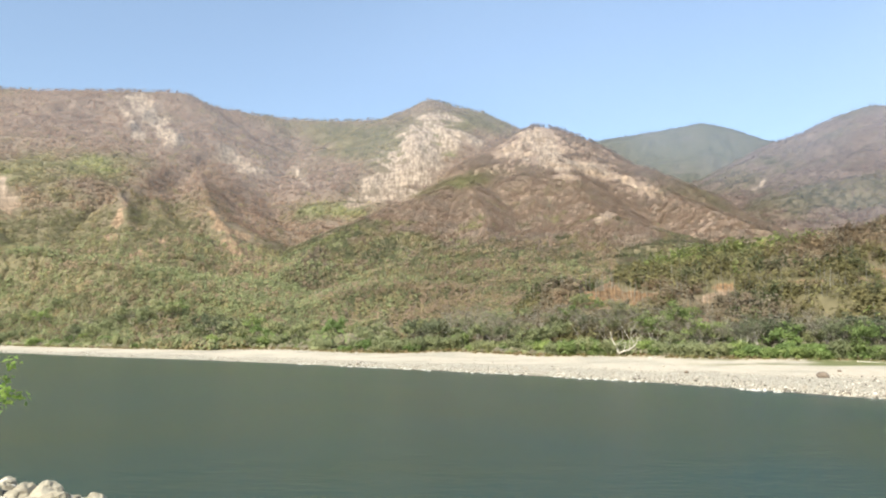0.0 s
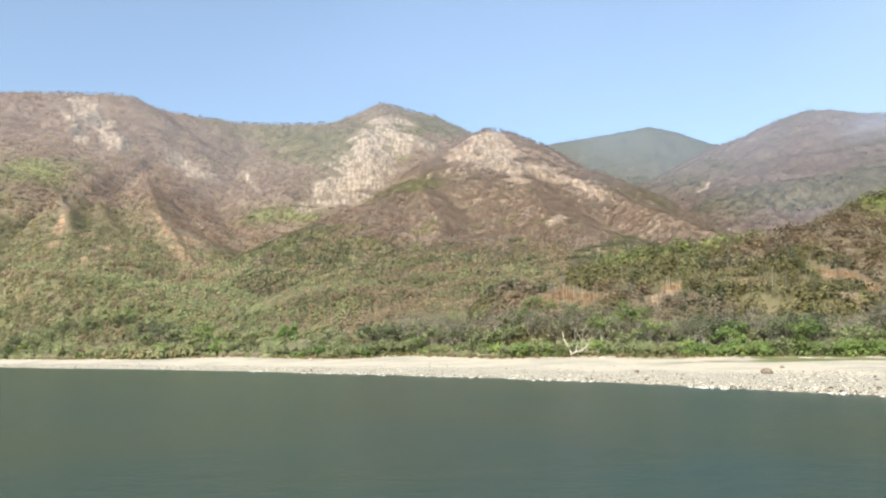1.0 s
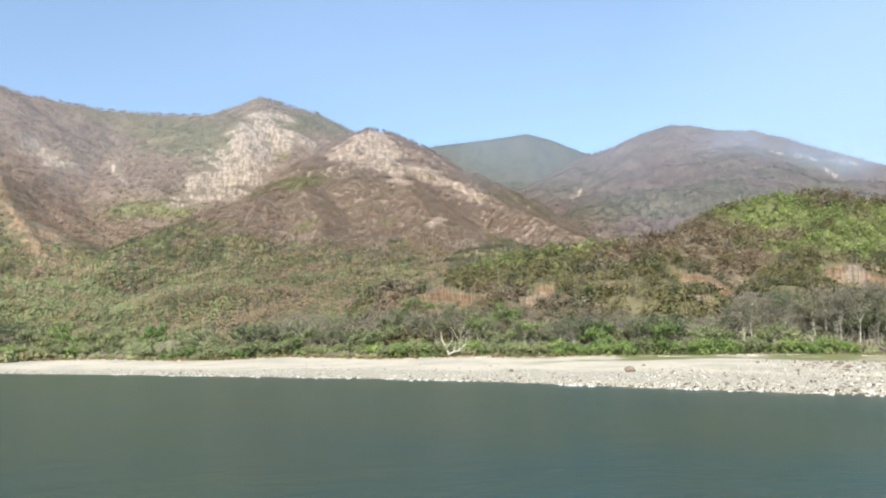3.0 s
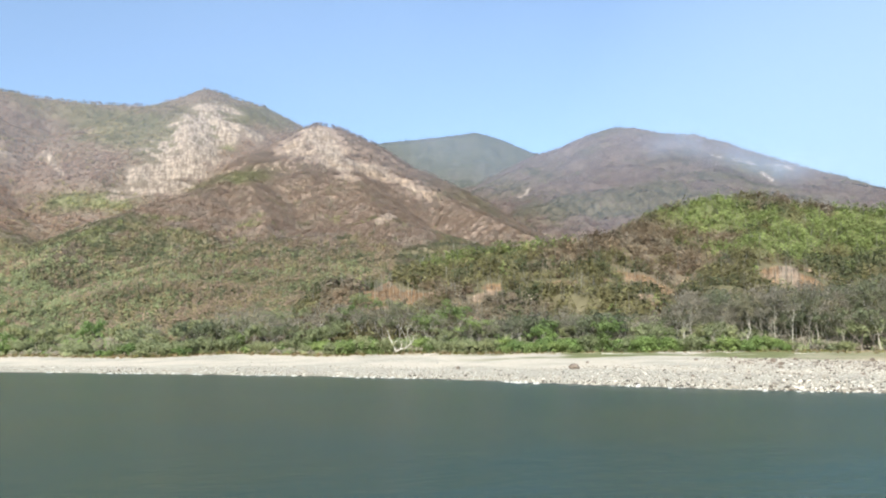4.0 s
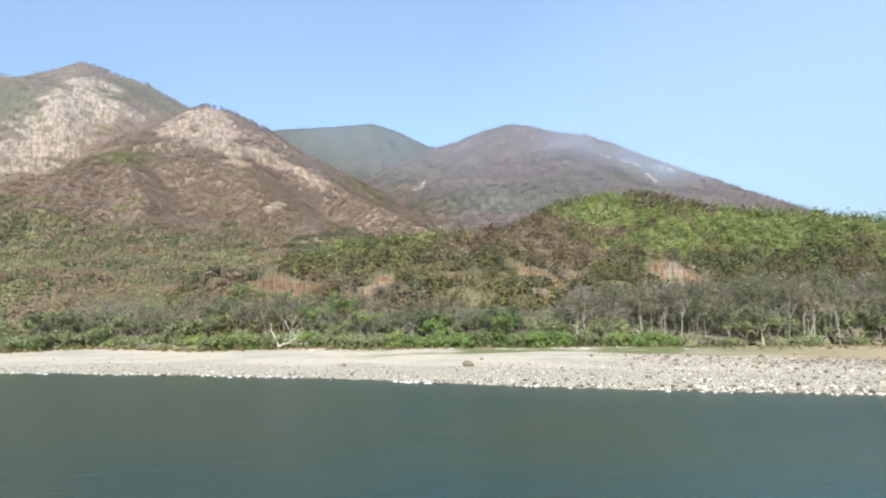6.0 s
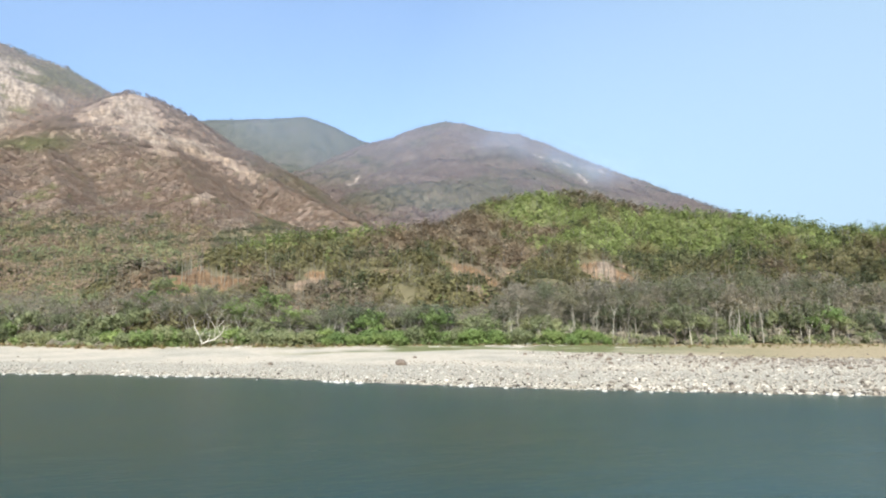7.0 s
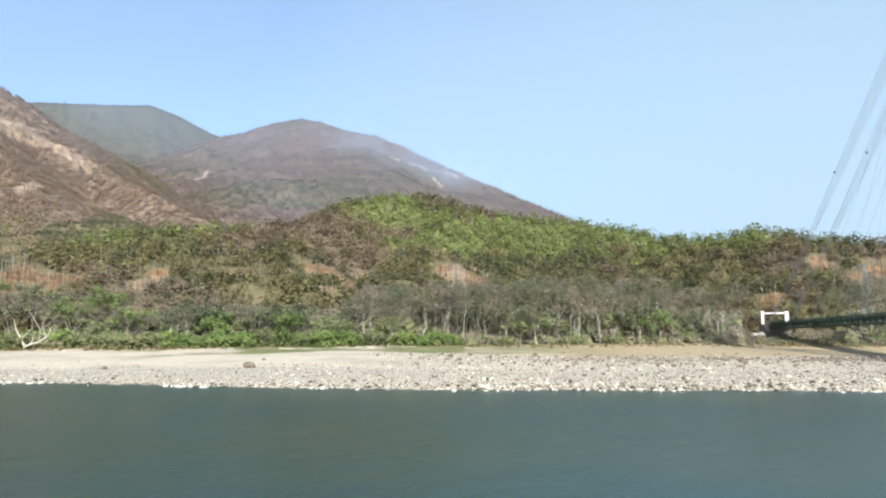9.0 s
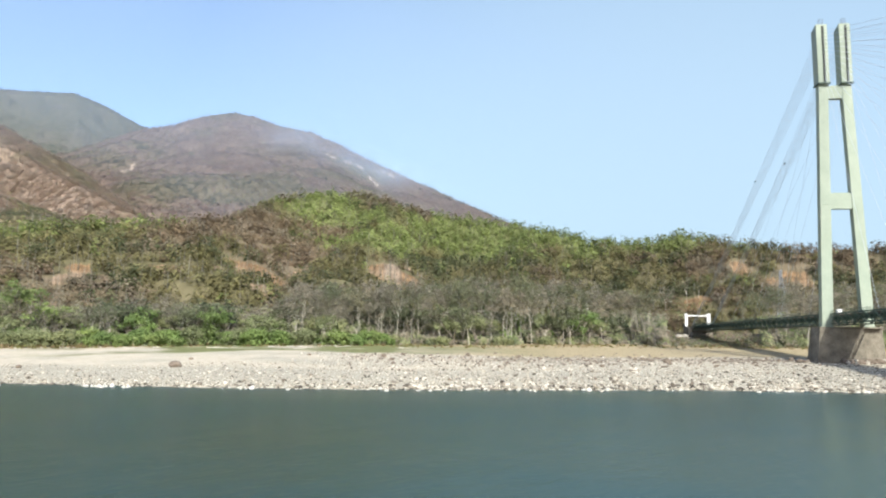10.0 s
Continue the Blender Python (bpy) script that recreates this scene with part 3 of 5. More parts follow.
# a sandy terrace behind the stones upstream, straw and a little lawn downstream
straw = np.maximum(np.clip((far + wav - strip) / 8, 0, 1) * right, np.clip((far + wav - wood + 12) / 8, 0, 1) * (0.5 + 0.5 * right))
lawn = np.clip((far + 1.6 * wav - strip) / 10, 0, 1) * np.clip((bearing - 18) / 6, 0, 1) * np.clip((58 - bearing) / 14, 0, 1) * np.clip(0.6 + 2.4 * fbm(x, y, 22, 3, 131), 0, 1)
sand = np.clip((far + wav - 0.35 * strip) / 10, 0, 1) * np.clip(0.75 + 1.2 * fbm(x, y, 16, 3, 141), 0, 1) * (1 - 0.6 * right)
rubble = np.exp(-((far + 0.6 * wav - 0.88 * strip) / 12) ** 2) * right * np.clip(0.7 + 1.2 * fbm(x, y, 8, 3, 161), 0, 1)
point_floats(ob.data, sand=sand, straw=straw, green=lawn, rubble=rubble)
tagged(ob, "pale cobble and sand river beach with dry grass", "beach", kind="structure")

ob, used = sheet("ground", VERTS, QUADS[(face_kind < 0) & ~is_shore], HILLSIDE)
cover(used, ob, "")
tagged(ob, "dry earth plain and river bank", "ground", kind="structure")

bm = bmesh.new()
bmesh.ops.create_circle(bm, cap_ends=True, radius=4200, segments=96)
me = bpy.data.meshes.new("river")
bm.to_mesh(me)
bm.free()
me.materials.append(WATER)
tagged(new("river", me), "wide calm grey-green river", "river", kind="structure")


# ---------------------------------------------------------------- forest cover of the mountains
def tufts(name, centres, radii, tints, count, grain, rng, squash=0.8, material=None, slope=None):
    """One mesh of small loose leaves and twigs, gathered round the given centres."""
    n = len(centres)
    d = rng.normal(size=(n, count, 3))
    d /= np.linalg.norm(d, axis=2, keepdims=True)
    d *= (0.45 + 0.6 * rng.random((n, count, 1))) * radii[:, None, None]
    d[:, :, 2] *= squash
    mid = centres[:, None, :] + d
    face = d / np.linalg.norm(d, axis=2, keepdims=True) + (0, 0, 0.7) + 0.35 * rng.normal(size=(n, count, 3))
    if slope is not None:
        # crowns on a slope lean out from it
        face = face * 0.45 + slope[:, None, :] * (2, 2, 1)
    a = np.cross(face, rng.normal(size=(n, count, 3)))
    b = np.cross(face, a)
    b += 0.3 * a
    size = radii[:, None, None] * grain * (0.6 + 0.8 * rng.random((n, count, 1)))
    a *= size / np.linalg.norm(a, axis=2, keepdims=True)
    b *= size / np.linalg.norm(b, axis=2, keepdims=True)
    v = np.stack([mid + a, mid + b, mid - 0.7 * (a + b)], 2).reshape(-1, 3)
    ob, _ = sheet(name, v, np.arange(len(v)).reshape(-1, 3), material or LEAVES, True)
    # leaves take the light as the whole crown does
    round_ = d / (np.linalg.norm(d, axis=2, keepdims=True) + 1e-9) + (0, 0, 0.45) + 0.22 * rng.normal(size=(n, count, 3))
    if slope is not None:
        round_ = (0.45 if count > 12 else 0.22) * round_ + slope[:, None, :]
    round_ /= np.linalg.norm(round_, axis=2, keepdims=True)
    ob.data.normals_split_custom_set_from_vertices(np.repeat(round_.reshape(-1, 3), 3, axis=0).astype(np.float32))
    shade = 0.92 + 0.16 * rng.random((n, count, 1))
    # each leaf has three corners of one colour
    point_colours(ob.data, "tint", np.repeat((tints[:, None, :] * shade).reshape(-1, 3), 3, axis=0))
    return ob


rng = np.random.default_rng(7)
FOREST = {"scarred": (66000, 0.85, 5, 0.54), "craggy": (60000, 0.9, 10, 0.42), "distant": (20000, 1.3, 6, 0.5), "smoking": (44000, 0.95, 6, 0.52), "green": (20000, 1.08, 24, 0.27)}
for k, name in enumerate(NAMES):
    want, crown, count, grain = FOREST[name]
    lo, hi = {"scarred": (420, 2150), "craggy": (330, 1550), "distant": (1700, 3750), "smoking": (1000, 2500), "green": (330, 800)}[name]
    b = np.radians(rng.uniform(-42, 92, want * 8))
    r = np.sqrt(rng.uniform(lo * lo, hi * hi, want * 8)) if name == "green" else rng.uniform(lo, hi, want * 8)
    x, y = r * np.sin(b), r * np.cos(b)
    z, far, near, which = land(x, y)
    ok = which == k
    x, y, z, r = x[ok][:want], y[ok][:want], z[ok][:want], r[ok][:want]
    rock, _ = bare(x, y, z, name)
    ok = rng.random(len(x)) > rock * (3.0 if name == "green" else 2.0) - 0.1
    x, y, z, r = x[ok], y[ok], z[ok], r[ok]
    fresh, olive = leafiness(x, y, z, np.full(len(x), k))
    radii = crown * rng.uniform(1.5, 4.6, len(x)) * (1.0 if name == "green" else np.clip(r / 950, 0.62, 1.1))
    # neighbours tend to be of one kind
    u = 0.5 + 0.75 * fbm(x, y, 26, 2, 401) + 0.45 * (rng.random(len(x)) - 0.5)
    w_ = 0.5 + 0.75 * fbm(x, y, 34, 2, 411) + 0.45 * (rng.random(len(x)) - 0.5)
    q_ = 0.5 + 0.8 * fbm(x, y, 22, 2, 421) + 0.5 * (rng.random(len(x)) - 0.5)
    pick = np.where((u < fresh)[:, None], FRESH if name == "green" else 0.5 * FRESH + 0.5 * OLIVE, np.where((w_ < olive * 0.75)[:, None], np.where((q_ < (0.35 if name in ("green", "distant") else 0.5 + 0.2 * np.clip((230 - z) / 60, 0, 1)))[:, None], DEEP, OLIVE), np.where((q_ < 0.42)[:, None], GREY, BROWN)))
    pick = pick * WOOD_HAZE_TONE[name]
    if name == "green":
        # single trees stand apart by their colour; the eastern flank is toned darker
        eastward = np.clip((np.degrees(np.arctan2(x, y)) - 44) / 14, 0, 1)
        pick = pick * rng.choice((0.62, 0.85, 1.05, 1.3), (len(x), 1), p=(0.2, 0.3, 0.3, 0.2)) * (1 - 0.22 * eastward)[:, None]
    else:
        single = {"craggy": 0.3, "smoking": 0.85}.get(name, 0.55) + (0.6 if name == "craggy" else 0.15) * np.clip((230 - z) / 90, 0, 1)[:, None]
        if name == "craggy":
            pick = pick * (1 + (rng.choice((0.55, 0.8, 1.0, 1.25), (len(x), 1)) - 1) * np.clip((190 - z) / 80, 0.05, 1)[:, None])
        pick = 1.12 * (single * pick + (1 - single) * wood_haze_tone(fresh, olive, name))
    # the lie of the slope under each crown
    zx, zy = land(x + 12, y)[0], land(x, y + 12)[0]
    slope = np.stack([(z - zx) / 12, (z - zy) / 12, np.ones(len(x))], -1)
    slope /= np.linalg.norm(slope, axis=1, keepdims=True)
    pick = pick * rng.uniform(0.9, 1.1, (len(x), 1)) * rng.uniform(0.97, 1.03, (len(x), 3))
    mids = np.stack([x, y, z + radii * (0.9 if name == "green" else 0.5)], -1)
    ob = tufts("forest", mids, radii, pick, count, grain, rng, 1.25 if name == "green" else 1.2, slope=slope * (0.25 if name == "green" else 1.0))
    tagged(ob, {"green": "mixed fresh green and bare forest on the low hill", "distant": "thin forest on the distant mountain"}.get(name, "dry leafless forest with olive patches on the slope"), "forest", kind="stuff")

# trees of the foothills behind the river plain
b, r = rng.uniform(-42, 14, 60000), rng.uniform(420, 900, 60000)
x, y = r * np.sin(np.radians(b)), r * np.cos(np.radians(b))
z, far, near, which = land(x, y)
ok = ((which == NAMES.index("scarred")) | (which == NAMES.index("craggy"))) & (z < 40 + 95 * rng.random(len(x)))
x, y, z, b = x[ok][:13000], y[ok][:13000], z[ok][:13000], b[ok][:13000]
patch, mixed = fbm(x, y, 60, 3, 431), rng.random(len(x)) + 0.5 * fbm(x, y, 40, 2, 441)
east = np.clip((b + 10) / 8, 0, 1)
pick = np.where((mixed < 0.42 - 0.36 * east)[:, None], (0.245, 0.28, 0.145), np.where((mixed < 0.64 - 0.3 * east)[:, None], (0.16, 0.178, 0.098), np.where((mixed < 0.84 - 0.2 * east)[:, None], (0.265, 0.232, 0.128), (0.285, 0.222, 0.16))))
pick = pick * rng.uniform(0.75, 1.3, (len(x), 1)) * ((1 + 0.3 * patch) * (1 - 0.12 * east))[:, None]
radii = rng.uniform(1.8, 3.8, len(x))
ob = tufts("foothill_wood", np.stack([x, y, z + radii * 0.9], -1), radii, pick, 16, 0.3, rng, 1.15, slope=np.tile((-0.1, -0.3, 0.35), (len(x), 1)))
tagged(ob, "mixed sage green and brown trees on the foothills", "forest", kind="stuff")

# slender pale trunks between the trees of the lower slopes
b, r = np.radians(rng.uniform(-32, 80, 14000)), rng.uniform(380, 820, 14000)
x, y = r * np.sin(b), r * np.cos(b)
z, far, near, which = land(x, y)
ok = (which == NAMES.index("green")) | ((which >= 0) & (z < 150) & (rng.random(len(x)) < 0.35))
x, y, z = x[ok][:4200], y[ok][:4200], z[ok][:4200]
n = len(x)
wide, tall = rng.uniform(0.14, 0.3, (n, 1)), rng.uniform(5, 10, n)
turn = rng.uniform(0, 6.28, (n, 1)) + np.array((0, 2.09, 4.19))
low = np.stack([x[:, None] + wide * np.cos(turn), y[:, None] + wide * np.sin(turn), np.repeat(z[:, None] - 0.5, 3, 1)], -1)
high = low * (1, 1, 0) + np.stack([rng.uniform(-0.8, 0.8, n), rng.uniform(-0.8, 0.8, n), z + tall], -1)[:, None, :] - 0.5 * (low - low.mean(1, keepdims=True)) * (1, 1, 0)
corner = np.concatenate([low, high], 1).reshape(-1, 3)
step = (np.arange(n) * 6)[:, None, None]
sides = (np.array(((0, 1, 4, 3), (1, 2, 5, 4), (2, 0, 3, 5)))[None] + step).reshape(-1, 4)
ob, used = sheet("forest_trunks", corner, sides, LEAVES, False)
point_colours(ob.data, "tint", np.repeat(np.array((0.42, 0.385, 0.31)) * rng.uniform(0.6, 1.1, (n, 1)), 6, axis=0)[used])
tagged(ob, "slender pale tree trunks on the wooded slope", "tree trunks", kind="stuff")


# ---------------------------------------------------------------- helpers for built things
def part(name, bm, material, parent=None, label=""):
    me = bpy.data.meshes.new(name)
    bm.to_mesh(me)
    bm.free()
    me.materials.append(material)
    o = new(name, me)
    if parent is not None:
        o.parent = parent
    if label:
        o["label"] = label
    return o


def add_box(bm, size, at=(0, 0, 0), bevel=0.0, turn=None):
    m = Matrix.Translation(at) @ (turn.to_4x4() if turn else Matrix()) @ Matrix.Diagonal((*size, 1))
    made = bmesh.ops.create_cube(bm, size=1, matrix=m)["verts"]
    if bevel:
        edges = list({e for v in made for e in v.link_edges})
        bmesh.ops.bevel(bm, geom=edges, offset=bevel, segments=1, affect="EDGES", profile=0.5)
    return made


def add_bar(bm, a, b, wide, high=None):
    """A square bar from a to b."""
    a, b = Vector(a), Vector(b)
    way = b - a
    q = way.to_track_quat("Z", "Y")
    add_box(bm, (wide, high or wide, way.length), (a + b) / 2, turn=q.to_matrix())


def add_tube(bm, points, radii, sides=6):
    """A tapering tube along points."""
    rings = []
    for k, p in enumerate(points):
        way = Vector(points[min(k + 1, len(points) - 1)]) - Vector(points[max(k - 1, 0)])
        q = way.to_track_quat("Z", "Y")
        rings.append([bm.verts.new(Vector(p) + q @ Vector((radii[k] * math.cos(2 * math.pi * i / sides), radii[k] * math.sin(2 * math.pi * i / sides), 0))) for i in range(sides)])
    for r0, r1 in zip(rings[:-1], rings[1:]):
        for i in range(sides):
            bm.faces.new((r0[i], r0[(i + 1) % sides], r1[(i + 1) % sides], r1[i]))
    bm.faces.new(rings[-1])
    bm.faces.new(rings[0][::-1])


def add_wedge(bm, corners):
    """A six-sided block from its four lower and four upper corners."""
    v = [bm.verts.new(c) for c in corners]
    for f in ((3, 2, 1, 0), (4, 5, 6, 7), (0, 1, 5, 4), (1, 2, 6, 5), (2, 3, 7, 6), (3, 0, 4, 7)):
        bm.faces.new([v[i] for i in f])


def root(name, at, turn=0.0):
    o = new(name)
    o.empty_display_size = 0.5
    o.matrix_world = pose(*at, 0, 0, turn)
    return o


def height(x, y):
    return float(land(np.array([float(x)]), np.array([float(y)]))[0][0])


# ---------------------------------------------------------------- the cable-stayed bridge
# Local axes at the pylon: +x along the deck to the near bank, +y across it (upstream), z up from the water.
PYLON = (266.3, 66.8, 0.0)
BRIDGE_TURN = math.degrees(math.atan2(-0.567, -0.824))
BACK, MAIN = 201.0, 325.0
LEG_FOOT, LEG_TOP, HOUSE_TOP = 14.0, 95.6, 115.6
FOOT_HALF, TOP_HALF = 6.3, 3.65


def deck_z(x):
    """Height of the deck's upper chord: a long flat camber."""
    return 18.9 + (x * 0.0085 if x < 0 else 3.2 * math.sin(math.pi * min(1, x / MAIN)) * 0.55)


pylon = root("bridge_pylon", PYLON, BRIDGE_TURN)
for side in (-1, 1):
    bm = bmesh.new()
    lift = LEG_TOP - LEG_FOOT
    n = 8
    for k in range(n):
        t0, t1 = k / n, (k + 1) / n
        a, b = FOOT_HALF + (TOP_HALF - FOOT_HALF) * t0, FOOT_HALF + (TOP_HALF - FOOT_HALF) * t1
        z0, z1 = LEG_FOOT + lift * t0, LEG_FOOT + lift * t1
        w0, w1 = 1.75 - 0.25 * t0, 1.75 - 0.25 * t1
        gap = 0.06
        # each welded section, with a recessed joint above it
        add_wedge(bm, [(-1.3, side * a - w0, z0), (1.3, side * a - w0, z0), (1.3, side * a + w0, z0), (-1.3, side * a + w0, z0),
                       (-1.3, side * b - w1, z1 - gap), (1.3, side * b - w1, z1 - gap), (1.3, side * b + w1, z1 - gap), (-1.3, side * b + w1, z1 - gap)])
        add_box(bm, (2.45, 2 * w1 - 0.15, gap * 1.5), (0, side * b, z1 - gap / 2))
    part("leg", bm, PAINTED, pylon)
    bm = bmesh.new()
    add_box(bm, (4.3, 3.6, HOUSE_TOP - LEG_TOP), (0, side * TOP_HALF, (HOUSE_TOP + LEG_TOP) / 2), 0.12)
    # sloping top, high towards the river
    for v in bm.verts:
        if v.co.z > HOUSE_TOP - 1:
            v.co.z += 0.30 * v.co.x
        elif v.co.z < LEG_TOP + 1:
            v.co.z -= 0.05 * v.co.x
    house = part("anchor_housing", bm, PAINTED, pylon)
    for face in (-1, 1):
        bm = bmesh.new()
        # near-black strip on the face imitates the shaded inside of the slot
        add_box(bm, (0.12, 0.8, HOUSE_TOP - LEG_TOP - 0.5), (face * 2.18, side * TOP_HALF + 0.25, (HOUSE_TOP + LEG_TOP) / 2 + face * 0.2))
        part("anchor_slot", bm, GROOVE, house, "dark strip for the shaded slot where the cables enter")
    bm = bmesh.new()
    add_box(bm, (4.8, 4.0, 0.35), (0, side * TOP_HALF, LEG_TOP + 0.1), 0.04)
    part("ledge", bm, TRUSS, house, "dark steel ledge under the housing")
    bm = bmesh.new()
    for dx, dy in ((-0.6, -0.6), (0.6, -0.6), (0.6, 0.6), (-0.6, 0.6)):
        add_bar(bm, (1.2 + dx, side * TOP_HALF + dy, HOUSE_TOP), (1.2 + dx, side * TOP_HALF + dy, HOUSE_TOP + 2.4), 0.07)
    for zz in (1.2, 2.4):
        for a, b in (((-0.6, -0.6), (0.6, -0.6)), ((0.6, -0.6), (0.6, 0.6)), ((0.6, 0.6), (-0.6, 0.6)), ((-0.6, 0.6), (-0.6, -0.6))):
            add_bar(bm, (1.2 + a[0], side * TOP_HALF + a[1], HOUSE_TOP + zz), (1.2 + b[0], side * TOP_HALF + b[1], HOUSE_TOP + zz), 0.06)
    part("top_railing", bm, RAIL_STEEL, house, "small grey guard cage")


def leg_half(z):
    return FOOT_HALF + (TOP_HALF - FOOT_HALF) * (z - LEG_FOOT) / (LEG_TOP - LEG_FOOT)


for z0, z1 in ((90.7, 95.1), (53.4, 58.7)):
    bm = bmesh.new()
    h0, h1 = leg_half(z0) - 1.3, leg_half(z1) - 1.3
    add_wedge(bm, [(-1.1, -h0, z0), (1.1, -h0, z0), (1.1, h0, z0), (-1.1, h0, z0), (-1.1, -h1, z1), (1.1, -h1, z1), (1.1, h1, z1), (-1.1, h1, z1)])
    part("cross_beam", bm, PAINTED, pylon)
tagged(pylon, "tall pale green steel bridge pylon on a concrete pier", "bridge pylon")

pier = root("bridge_pier", PYLON, BRIDGE_TURN)
bm = bmesh.new()
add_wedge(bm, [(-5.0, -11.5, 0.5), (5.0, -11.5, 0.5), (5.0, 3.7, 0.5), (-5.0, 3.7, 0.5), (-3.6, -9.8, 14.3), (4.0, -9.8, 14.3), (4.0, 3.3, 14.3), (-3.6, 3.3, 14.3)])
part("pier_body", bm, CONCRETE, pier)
bm = bmesh.new()
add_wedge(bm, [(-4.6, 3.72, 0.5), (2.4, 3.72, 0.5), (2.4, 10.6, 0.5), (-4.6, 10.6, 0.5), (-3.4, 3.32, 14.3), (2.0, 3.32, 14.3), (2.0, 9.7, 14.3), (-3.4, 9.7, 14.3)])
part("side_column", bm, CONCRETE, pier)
bm = bmesh.new()
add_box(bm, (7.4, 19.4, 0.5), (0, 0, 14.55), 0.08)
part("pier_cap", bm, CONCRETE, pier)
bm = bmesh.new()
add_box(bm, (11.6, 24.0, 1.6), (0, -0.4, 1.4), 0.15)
part("footing", bm, CONCRETE, pier, "wide mottled concrete footing")
tagged(pier, "dark mottled concrete bridge pier standing on the stony beach", "bridge pier")

deck = root("bridge_deck", PYLON, BRIDGE_TURN)
PANEL, DEPTH, HALF = 6.0, 3.1, 5.0
first, last = -int(BACK / PANEL), int(MAIN / PANEL)
bm = bmesh.new()
add_bar(bm, (0.15, 0, -0.2), (PANEL - 0.15, 0, -DEPTH + 0.2), 0.22)
add_bar(bm, (0.15, 0, -DEPTH + 0.2), (PANEL - 0.15, 0, -0.2), 0.22)
add_bar(bm, (0, 0, 0), (0, 0, -DEPTH), 0.26)
panel_mesh = bpy.data.meshes.new("truss_panel")
bm.to_mesh(panel_mesh)
bm.free()
panel_mesh.materials.append(TRUSS)
bm = bmesh.new()
add_box(bm, (PANEL - 0.02, 9.4, 0.35), (PANEL / 2, 0, -0.55))
slab_mesh = bpy.data.meshes.new("deck_slab")
bm.to_mesh(slab_mesh)
bm.free()
slab_mesh.materials.append(ROAD)
bm = bmesh.new()
add_box(bm, (0.35, 9.6, 0.75), (0, 0, -1.15))
beam_mesh = bpy.data.meshes.new("floor_beam")
bm.to_mesh(beam_mesh)
bm.free()
beam_mesh.materials.append(TRUSS)
bm = bmesh.new()
for xx in (0.0, 2.0, 4.0):
    add_bar(bm, (xx, 0, 0), (xx, 0, 1.15), 0.08)
for zz in (0.45, 0.8, 1.15):
    add_bar(bm, (0, 0, zz), (PANEL, 0, zz), 0.07)
rail_mesh = bpy.data.meshes.new("deck_railing")
bm.to_mesh(rail_mesh)
bm.free()
rail_mesh.materials.append(TRUSS)
for k in range(first, last):
    x0, x1 = k * PANEL, (k + 1) * PANEL
    slope = math.degrees(math.atan2(deck_z(x1) - deck_z(x0), PANEL))
    for me, ys in ((panel_mesh, (-HALF, HALF)), (slab_mesh, (0,)), (beam_mesh, (0,)), (rail_mesh, (-HALF, HALF))):
        for yy in ys:
            o = new(me.name, me)
            o.parent = deck
            o.matrix_basis = pose(x0, yy, deck_z(x0), 0, -slope, 0)
for yy in (-HALF, HALF):
    for name, dz, size in (("upper_chord", 0.0, 0.42), ("lower_chord", -DEPTH, 0.42)):
        bm = bmesh.new()
        for k in range(first, last):
            x0, x1 = k * PANEL, (k + 1) * PANEL
            add_bar(bm, (x0, yy, deck_z(x0) + dz), (x1, yy, deck_z(x1) + dz), size, size)
        part(name, bm, TRUSS, deck)
bm = bmesh.new()
add_box(bm, (1.3, 1.5, 1.6), (4.6, -4.0, deck_z(4) + 0.7), 0.08)
part("cabinet", bm, WHITE, deck, "small white equipment cabinet")
tagged(deck, "dark green steel truss bridge deck with railings", "bridge deck")

# stays: a tight sheaf back to the far abutment, a wide fan over the river
bridge_m = pose(*PYLON, 0, 0, BRIDGE_TURN)


def stay(a, b, radius, collar=None):
    bm = bmesh.new()
    a, b = bridge_m @ Vector(a), bridge_m @ Vector(b)
    sag = (b - a).length * 0.004
    pts = [a.lerp(b, t) - Vector((0, 0, 4 * sag * t * (1 - t))) for t in (0, 0.25, 0.5, 0.75, 1)]
    add_tube(bm, pts, [radius] * 5, 5)
    o = part("stay_cable", bm, CABLE)
    if collar:
        bm = bmesh.new()
        mid, way = a.lerp(b, collar) - Vector((0, 0, 4 * sag * collar * (1 - collar))), (b - a).normalized()
        add_tube(bm, [mid - way * 0.45, mid - way * 0.3, mid + way * 0.3, mid + way * 0.45], [0.12, 0.32, 0.32, 0.12], 8)
        part("cable_clamp", bm, GROOVE, o, "dark clamp on the cable")
    tagged(o, "pale grey sheathed stay cable of the bridge", "cable", "stay cables of the bridge")


for side in (-1, 1):
    y0, y1 = side * TOP_HALF, side * (HALF + 0.3)
    for k in range(8):
        x = -BACK + 2 + 0.9 * k
        stay((-2.2, y0 + 0.25, HOUSE_TOP - 2 - 1.3 * k), (x, y1, deck_z(x)), 0.042, {0: 0.36, 3: 0.78}.get(k) if side < 0 else {1: 0.3, 4: 0.8}.get(k))
    for k in range(4):
        x = -46 - 34 * k
        stay((-2.2, y0 + 0.25, LEG_TOP + 1.5 + 0.9 * k), (x, y1, deck_z(x)), 0.035)
    for k in range(14):
        x = 34 + 20.5 * k
        stay((2.2, y0 + 0.25, LEG_TOP + 2 + 1.22 * k), (x, y1, deck_z(x)), 0.045)

